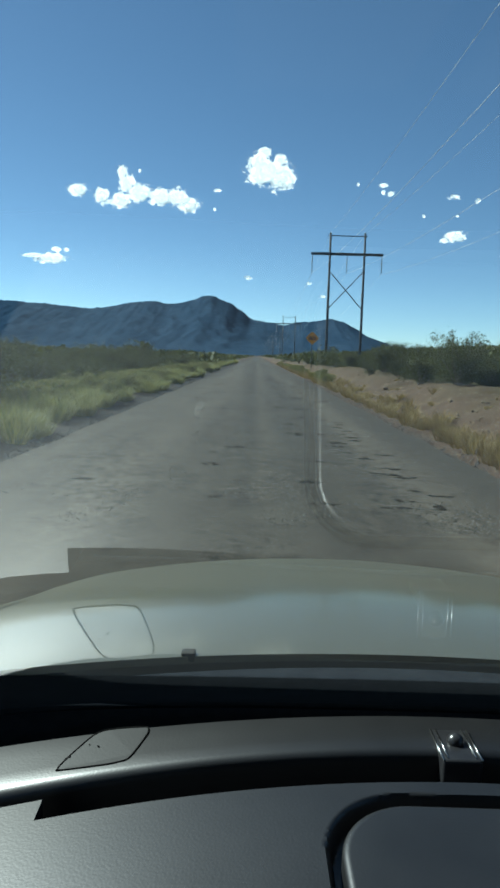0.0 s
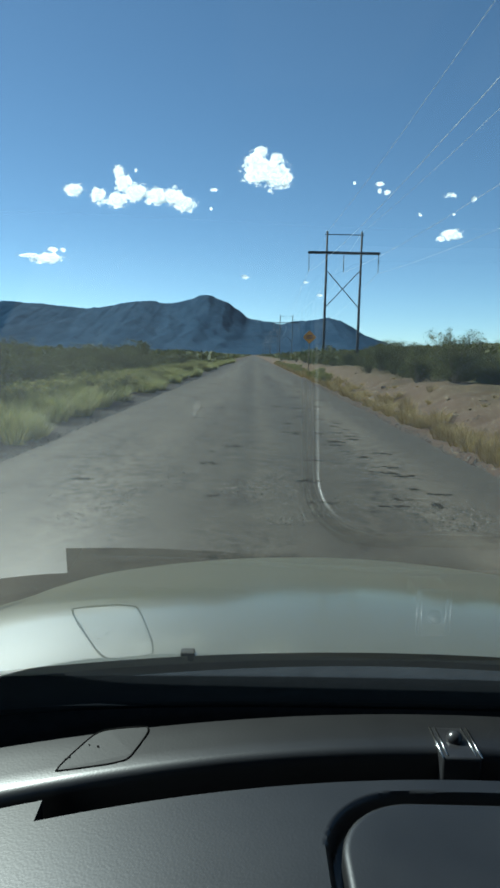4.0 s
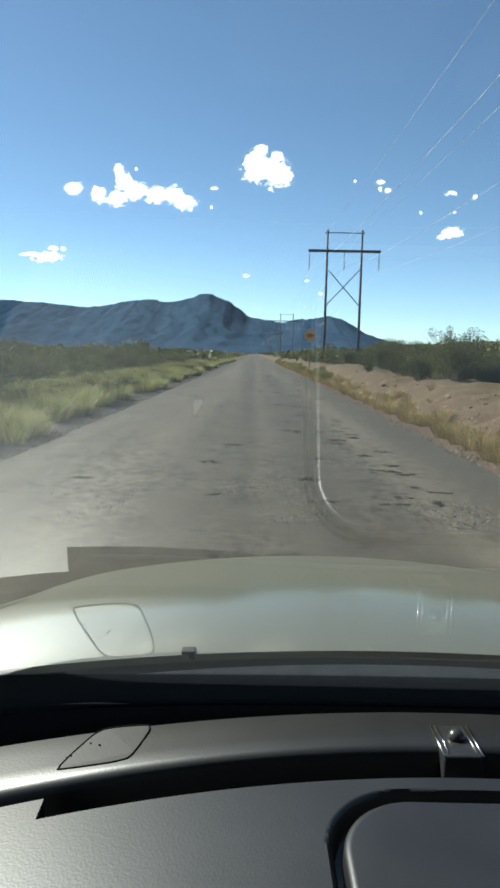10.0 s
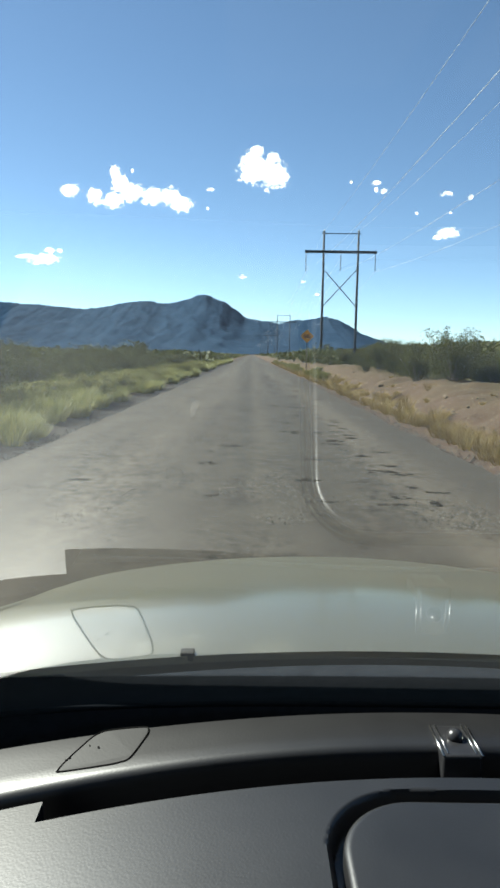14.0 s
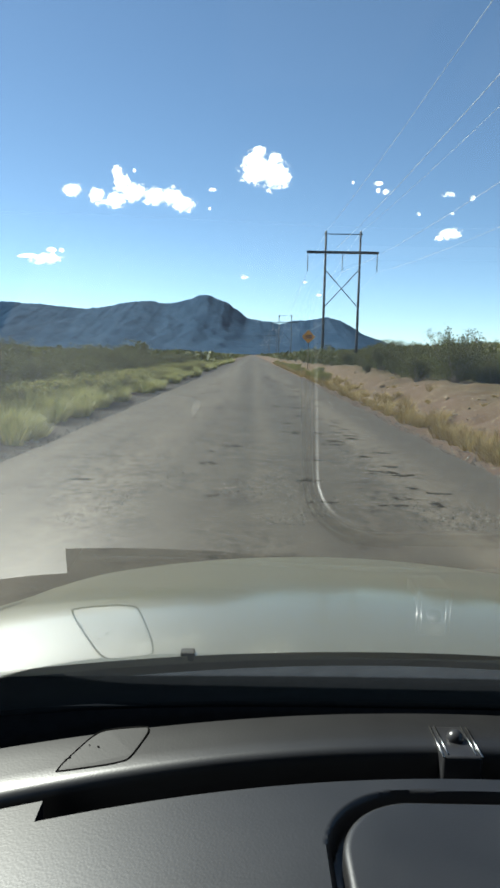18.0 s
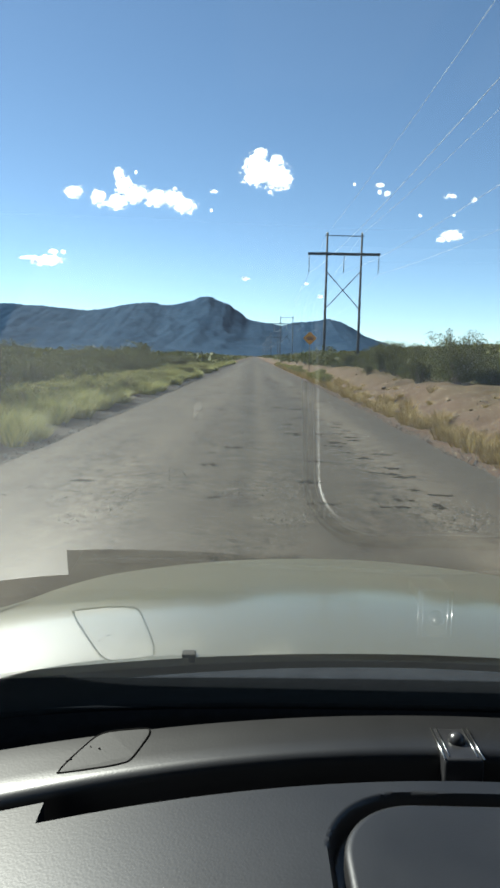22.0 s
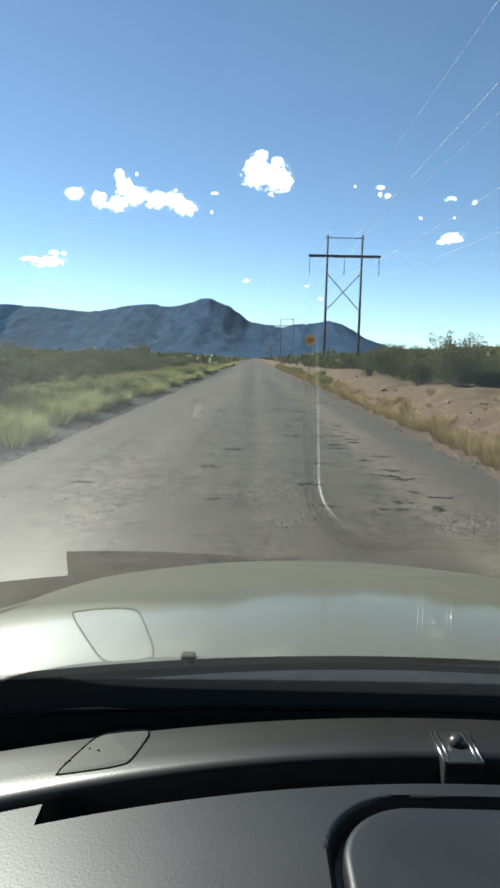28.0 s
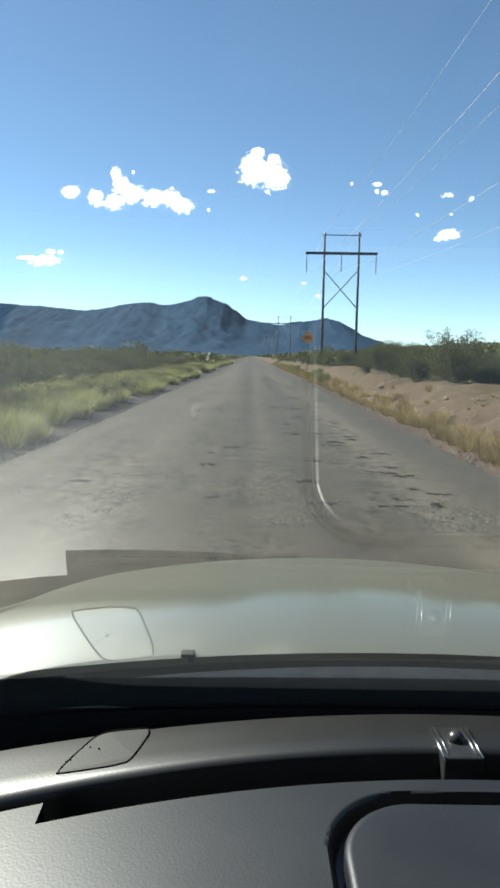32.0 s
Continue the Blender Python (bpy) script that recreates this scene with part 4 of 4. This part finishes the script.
lid = part("tray_lid", bm, VINYL, dash, "smooth black lid with rounded shiny edges", smooth=True)
# defroster vent: slats standing in the slot along the edge near the seats
for i in range(27):
    u = -0.40 + i * 0.0308
    y = 0.6265 - 0.42 * u * u
    x, y, z = crowned(CX + u, y, 1.036)
    part("vent_slat", boxed((x - 0.0012, y - 0.002, z - 0.012), (x + 0.0012, y + 0.012, z - 0.002)), PITCH, dash)
v, f = tube_data([crowned(CX + u, 0.640 - 0.415 * u * u, 1.052) for u in steps(-0.40, 0.40, 40)], 0.002, 5)
part("vent_rail", mesh_of("vent_rail", v, f, PITCH, smooth=True), None, dash)

# speaker cover on the forward ledge
OUTLINE = [(-0.190, 0.6235), (-0.187, 0.6215), (-0.150, 0.6315), (-0.131, 0.6385), (-0.121, 0.648), (-0.111, 0.685), (-0.110, 0.699), (-0.116, 0.7045), (-0.150, 0.698), (-0.166, 0.688), (-0.178, 0.662), (-0.188, 0.634)]


def rounded(points, n=6):
    out = []
    k = len(points)
    for i in range(k):
        p0, p1, p2, p3 = (Vector((*points[(i + j - 1) % k], 0)) for j in range(4))
        for s in range(n):
            t = s / n
            out.append(0.5 * ((2 * p1) + (p2 - p0) * t + (2 * p0 - 5 * p1 + 4 * p2 - p3) * t * t + (3 * p1 - p0 - 3 * p2 + p3) * t ** 3))
    return out


loop = rounded(OUTLINE)
cover = part("speaker_cover", mesh_of("speaker_cover", [crowned(p.x, p.y, 1.0804) for p in loop] + [crowned(p.x, p.y, 1.076) for p in loop],
             [tuple(range(len(loop)))] + [(i, i + len(loop), (i + 1) % len(loop) + len(loop), (i + 1) % len(loop)) for i in range(len(loop))], VINYL), None, dash, "flat corner speaker cover outlined by a dark seam")
v, f = tube_data([crowned(p.x, p.y, 1.0804) for p in loop + loop[:1]], 0.0011, 5)
part("seam", mesh_of("seam", v, f, SEAM, smooth=True), None, cover, "thin dark seam")

# crumbs lying on the cover
for k, (x, y) in enumerate(((-0.1683, 0.6667), (-0.158, 0.6639), (-0.1864, 0.6399), (-0.1834, 0.6439))):
    bm = bmesh.new()
    bmesh.ops.create_icosphere(bm, subdivisions=1, radius=0.0011 + 0.0003 * (k % 2))
    for q in bm.verts:
        q.co = Vector((q.co.x * 1.3, q.co.y, q.co.z * 0.6)) * random.Random(k * 50 + q.index).uniform(0.7, 1.2)
    me = bpy.data.meshes.new("crumb")
    bm.to_mesh(me)
    bm.free()
    me.materials.append(SEAM)
    crumb = new("crumb", me)
    crumb.location = crowned(x, y, 1.0812)
    tagged(crumb, "tiny dark crumb of dirt lying on the dashboard", "crumb", "crumbs on the dashboard")

# light sensor in its glossy pod at the middle of the slot
pod = part("sensor_pod", boxed((CX - 0.021, 0.655, 1.03), (CX + 0.021, 0.716, 1.082), 0.004, 3), GLOSSY, dash, "glossy black light-sensor pod with bright side rails", smooth=True)
bm = bmesh.new()
bmesh.ops.create_uvsphere(bm, u_segments=20, v_segments=12, radius=0.0095, matrix=Matrix.Translation((CX + 0.001, 0.690, 1.083)))
part("dome", bm, GLOSSY, pod, "shiny black dome", smooth=True)
for s in (-1, 1):
    x = CX + s * 0.0205
    part("rail", tube("rail", [(x, 0.656, 1.0820), (x, 0.714, 1.0820)], 0.0012, CHROME, 8), None, pod, "bright rail")
    part("rail", tube("rail", [(x - s * 0.0055, 0.660, 1.0826), (x - s * 0.0055, 0.714, 1.0826)], 0.0009, CHROME, 6), None, pod, "bright rail")


# windscreen: a curved pane leaning back over the dashboard
def bow(u):
    """How far the pane falls back from its flat middle towards the pillars."""
    return 0.05 * u * u + 0.30 * u ** 4


def glass_place(lift):
    def place(u, s):
        return CX + u * (1 - 0.10 * s), 0.793 - bow(u) - s * math.cos(TILT) + lift * math.sin(TILT), 1.080 + s * math.sin(TILT) + lift * math.cos(TILT)
    return place


def frit_top(u):
    return 0.4255 * u ** 4 + 0.0025 * u ** 3 - 0.0113 * u ** 2 + 0.0021 * u + 0.0575


us, ss = steps(-0.70, 0.70, 57), steps(0.0, 1.0, 8) + steps(1.04, 2.0, 24)


def pane_place(lift):
    p = glass_place(lift)
    return lambda u, t: p(u, -0.10 + t * (0.10 + frit_top(u)) if t <= 1 else frit_top(u) + (t - 1) * (0.87 - frit_top(u)))


inner, outer = pane_place(0.0), pane_place(0.005)
n, ns = len(us) * len(ss), len(ss)
verts = [inner(u, s) for u in us for s in ss] + [outer(u, s) for u in us for s in ss]
quads = [(i * ns + j, i * ns + j + 1, (i + 1) * ns + j + 1, (i + 1) * ns + j) for i in range(len(us) - 1) for j in range(ns - 1)]
black = [2 if q[0] % ns < 7 else 0 for q in quads]  # the ceramic band baked on the foot of the glass
dots, dot = [], glass_place(-0.001)
for row in range(4):  # rows of dots in which the band fades out
    for k in range(420):
        u = -0.62 + k * 1.24 / 419 + (row % 2) * 0.0015
        s, r = frit_top(u) + 0.0015 + row * 0.0032, 0.0011 - row * 0.0002
        dots.append(tuple(range(len(verts), len(verts) + 6)))
        verts += [dot(u + r * math.cos(math.pi * q / 3), s + r * math.sin(math.pi * q / 3)) for q in range(6)]
faces = [tuple(reversed(q)) for q in quads] + [tuple(n + k for k in q) for q in quads] + dots
pane = part("windscreen", mesh_of("windscreen", verts, faces, [GLASS, CLEAR, FRIT], True, black + [1] * len(quads) + [2] * len(dots)), None, car, "clear dusty sloping windscreen with a black lower band")
pane.visible_shadow = False


ring = [(0.0024 * math.cos(a) * (1 + 0.25 * math.sin(3 * a)), 0.0080 * math.sin(a)) for a in steps(0, 6.283, 19)[:-1]]
spots = [glass_place(-0.0006)(-0.280 + 0.25 * q + du, 0.542 + q) for du, q in ring]
smear = part("smear", mesh_of("smear", spots, [tuple(range(len(spots)))], SMEAR), None, pane, "small pale dried smear")
smear.visible_shadow = False


# Added filler before the glass, coloured black in place of the shade there.
def gap_place(u, k):
    edge, foot = Vector(crowned(CX + u, 0.748 - 0.36 * u * u, 1.0783)), Vector(glass_place(-0.004)(u, -0.05))
    return edge.lerp(foot, (0, 0.08, 0.5, 0.92, 1)[k]) - Vector((0, 0, (0, 0.02, 0.03, 0.02, 0)[k]))


part("gap_seal", sheet("gap_seal", steps(-0.70, 0.70, 81), list(range(5)), gap_place, PITCH), None, dash, "black filler sheet standing for shade between dashboard and glass")

# hood and cowl
def hood_z(u, y):
    d = y - 0.97
    return 1.05 - 0.09 * d - 0.078 * d * d - (0.07 + 0.06 * smoothstep(0.2, 0.8, d)) * u * u - 0.35 * max(0, abs(u) - 0.62) ** 2


def hood_place(u, t):
    y0, y1 = 0.976 - 0.13 * u * u, 2.26 - 0.30 * u * u
    y = y0 + (y1 - y0) * t
    z = hood_z(u, y) - 0.25 * smoothstep(0.93, 1.0, t) ** 2 * 0.5
    return CX + u, y, z


hood = part("hood", sheet("hood", steps(-0.78, 0.78, 61), [0, .004] + steps(0.012, 0.9, 50) + steps(0.91, 1, 14), hood_place, PAINT, 0.012), None, car, "champagne metallic hood reflecting sky and bank")
part("cowl", sheet("cowl", steps(-0.74, 0.74, 41), [0, .2, .5, .8, .95, 1.0],
                   lambda u, t: (CX + u, (0.862 - 0.25 * u * u) * (1 - t) + t * (0.985 - 0.13 * u * u), 1.035 - 0.03 * smoothstep(0.9, 1.0, t) - 0.07 * u * u), COWL, 0.01), None, car, "weathered grey plastic cowl below the glass")
for u in (-0.322, 0.322):
    y = 0.980 - 0.13 * u * u
    z = hood_z(u, y)
    bm = boxed((CX + u - 0.011, y - 0.004, z - 0.01), (CX + u + 0.011, y + 0.014, z + 0.006), 0.004, 3)
    part("washer_nozzle", bm, RUBBER, hood, "small black washer nozzle", smooth=True)
for u0, u1 in ((-0.64, 0.02), (-0.02, 0.62)):
    pts = [(CX + u, 0.850 - bow(u), 1.040 - 0.06 * u * u) for u in steps(u0, u1, 24)]
    wiper = part("wiper", tube("wiper", pts, 0.006, RUBBER, 6), None, car, "black wiper resting at the foot of the glass")
    part("wiper_arm", tube("wiper_arm", [(CX + u1 * 0.9 + 0.04, 0.90, 1.025), (CX + (u0 + u1) / 2, 0.860 - bow((u0 + u1) / 2), 1.044)], [0.009, 0.005], BLACK, 6), None, wiper)

# body outside: fenders, bumper, doors, pillars, roof, rear
for s in (-1, 1):
    def fender(t, a):
        y = 2.20 - 1.40 * t
        w = 0.783 + 0.117 * a - 0.05 * (1 - t) ** 4
        zt = hood_z(0.78, max(y, 0.97)) + 0.004
        z = zt - 0.03 * a - (zt - 0.42) * max(0, a - 0.35) / 0.65
        arch = math.hypot(y - 1.42, z - 0.36)
        x = w if a < 1 else 0.9
        return CX + s * min(x, 0.92), y, z + (max(0, 0.40 - arch) if z < 0.78 else 0)
    part("fender", sheet("fender", steps(0, 1, 25), steps(0, 1, 14), fender, PAINT, 0.012, way=(-s, 0, 0)), None, car)
    lamp = boxed((CX + s * 0.70 - 0.13, 1.96, 0.58), (CX + s * 0.70 + 0.13, 2.14, 0.72), 0.04, 3)
    part("headlight", lamp, LAMP, car, "clear-lensed headlight", smooth=True)
    for y0, y1, name in ((-0.25, 0.80, "front_door"), (-1.15, -0.255, "rear_door")):
        door = part(name, sheet(name, steps(y0, y1, 12), steps(0.34, 1.06, 12),
                    lambda y, z: (CX + s * (0.90 + 0.03 * math.sin((z - 0.34) / 0.72 * math.pi)), y, z), PAINT, 0.05, way=(-s, 0, 0)), None, car)
        part("door_handle", boxed((CX + s * 0.945 - 0.02, y0 + 0.06, 0.90), (CX + s * 0.945 + 0.02, y0 + 0.22, 0.93), 0.008), PAINT, door)
    part("rear_fender", sheet("rear_fender", steps(-2.35, -1.155, 20), steps(0.34, 1.06, 12),
         lambda y, z: (CX + s * (0.90 + 0.03 * math.sin((z - 0.34) / 0.72 * math.pi) - 0.10 * smoothstep(-2.0, -2.35, y)), y, max(z, 0.36 + math.sqrt(max(0, 0.17 - (y + 1.45) ** 2)))), PAINT, 0.04, way=(-s, 0, 0)), None, car)

    def top_edge(y):
        return Vector((CX + s * 0.66, y, 1.69))
    a_low, a_high = Vector((CX + s * 0.73, 0.60, 1.06)), Vector((CX + s * 0.655, -0.02, 1.69))
    part("front_pillar", tube("front_pillar", [a_low, a_low.lerp(a_high, 0.5) + Vector((s * 0.015, 0, 0.01)), a_high], 0.045, BLACK, 8), None, car)
    for y in (-0.25, -1.20, -2.15):
        part("pillar", tube("pillar", [(CX + s * 0.88, y, 1.05), (CX + s * 0.80, y + 0.04, 1.38), (CX + s * 0.67, y + 0.12, 1.68)], 0.05, PAINT, 8), None, car)
    part("quarter_window", sheet("quarter_window", steps(-2.10, -1.22, 8), steps(0, 1, 6), lambda y, t: (CX + s * (0.885 - 0.20 * t ** 1.4), y + 0.10 * t, 1.06 + 0.62 * t), TINT, 0.005, way=(-s, 0, 0)), None, car, "dark tinted window")
    part("rear_side_window", sheet("rear_side_window", steps(-1.15, -0.30, 8), steps(0, 1, 6), lambda y, t: (CX + s * (0.885 - 0.20 * t ** 1.4), y + 0.10 * t, 1.06 + 0.62 * t), TINT, 0.005, way=(-s, 0, 0)), None, car, "dark tinted window")
    for y in (1.42, -1.45):
        wheel = part("wheel", tube("wheel", [(CX + s * 0.78, y, 0.36), (CX + s * 0.90, y, 0.36)], 0.10, STEEL, 16), None, car)
        bm = bmesh.new()
        prof = [(0.24, -0.10), (0.33, -0.11), (0.355, -0.08), (0.36, 0), (0.355, 0.08), (0.33, 0.11), (0.24, 0.10)]
        rings = []
        for k in range(32):
            a = 2 * math.pi * k / 32
            rings.append([bm.verts.new((CX + s * 0.80 + w, y + r * math.cos(a), 0.405 + r * math.sin(a) - 0.0)) for r, w in prof])
        for k in range(32):
            for j in range(len(prof)):
                bm.faces.new((rings[k][j], rings[(k + 1) % 32][j], rings[(k + 1) % 32][(j + 1) % len(prof)], rings[k][(j + 1) % len(prof)]))
        part("tyre", bm, RUBBER, wheel, "black tyre", smooth=True)
        rim = bmesh.new()
        bmesh.ops.create_cone(rim, cap_ends=True, segments=28, radius1=0.235, radius2=0.20, depth=0.10, matrix=Matrix.Translation((CX + s * 0.86, y, 0.405)) @ Matrix.Rotation(radians(90 * s), 4, "Y"))
        part("rim", rim, STEEL, wheel, "silver wheel rim")
    part("mirror", boxed((CX + s * 1.03 - 0.09, 0.46, 1.05), (CX + s * 1.03 + 0.09, 0.56, 1.20), 0.035, 3), PAINT, car, smooth=True)

part("front_bumper", sheet("front_bumper", steps(-0.86, 0.86, 30), steps(0.30, 0.70, 10), lambda u, z: (CX + u, 2.32 - 0.30 * u * u - 0.10 * abs((z - 0.5) / 0.2) ** 2, z), PAINT, 0.03, way=(0, -1, 0)), None, car)
part("grille", boxed((CX - 0.42, 2.18, 0.56), (CX + 0.42, 2.27, 0.70), 0.02), BLACK, car, "black front grille")
part("tailgate", sheet("tailgate", steps(-0.80, 0.80, 20), steps(0.40, 1.06, 8), lambda u, z: (CX + u, -2.42 + 0.10 * u * u, z), PAINT, 0.04, way=(0, 1, 0)), None, car)
part("rear_window", sheet("rear_window", steps(-0.72, 0.72, 14), steps(0, 1, 6), lambda u, t: (CX + u * (1 - 0.1 * t), -2.40 + 0.30 * t + 0.08 * u * u, 1.06 + 0.60 * t), TINT, 0.005, way=(0, 1, 0)), None, car, "dark tinted window")
part("roof", sheet("roof", steps(-0.68, 0.68, 25), steps(-2.12, 0.15, 22), lambda u, y: (CX + u, y - 0.30 * u * u * smoothstep(-1.5, 0.15, y), 1.745 - 0.11 * u * u - 0.05 * ((y + 0.9) / 1.1) ** 2 * 0.6), PAINT, 0.02), None, car)
part("headliner", sheet("headliner", steps(-0.66, 0.66, 17), steps(-2.08, 0.10, 14), lambda u, y: (CX + u, y - 0.30 * u * u * smoothstep(-1.5, 0.15, y), 1.71 - 0.11 * u * u - 0.05 * ((y + 0.9) / 1.1) ** 2 * 0.6), HEADLINER, 0.01), None, car, "pale grey cloth headliner")
part("floor_pan", boxed((CX - 0.86, -2.3, 0.30), (CX + 0.86, 0.9, 0.36), 0.02), CARPET, car, "floor covered in black carpet")
part("bulkhead", boxed((CX - 0.78, 0.78, 0.36), (CX + 0.78, 0.82, 0.96), 0.01), CARPET, car)
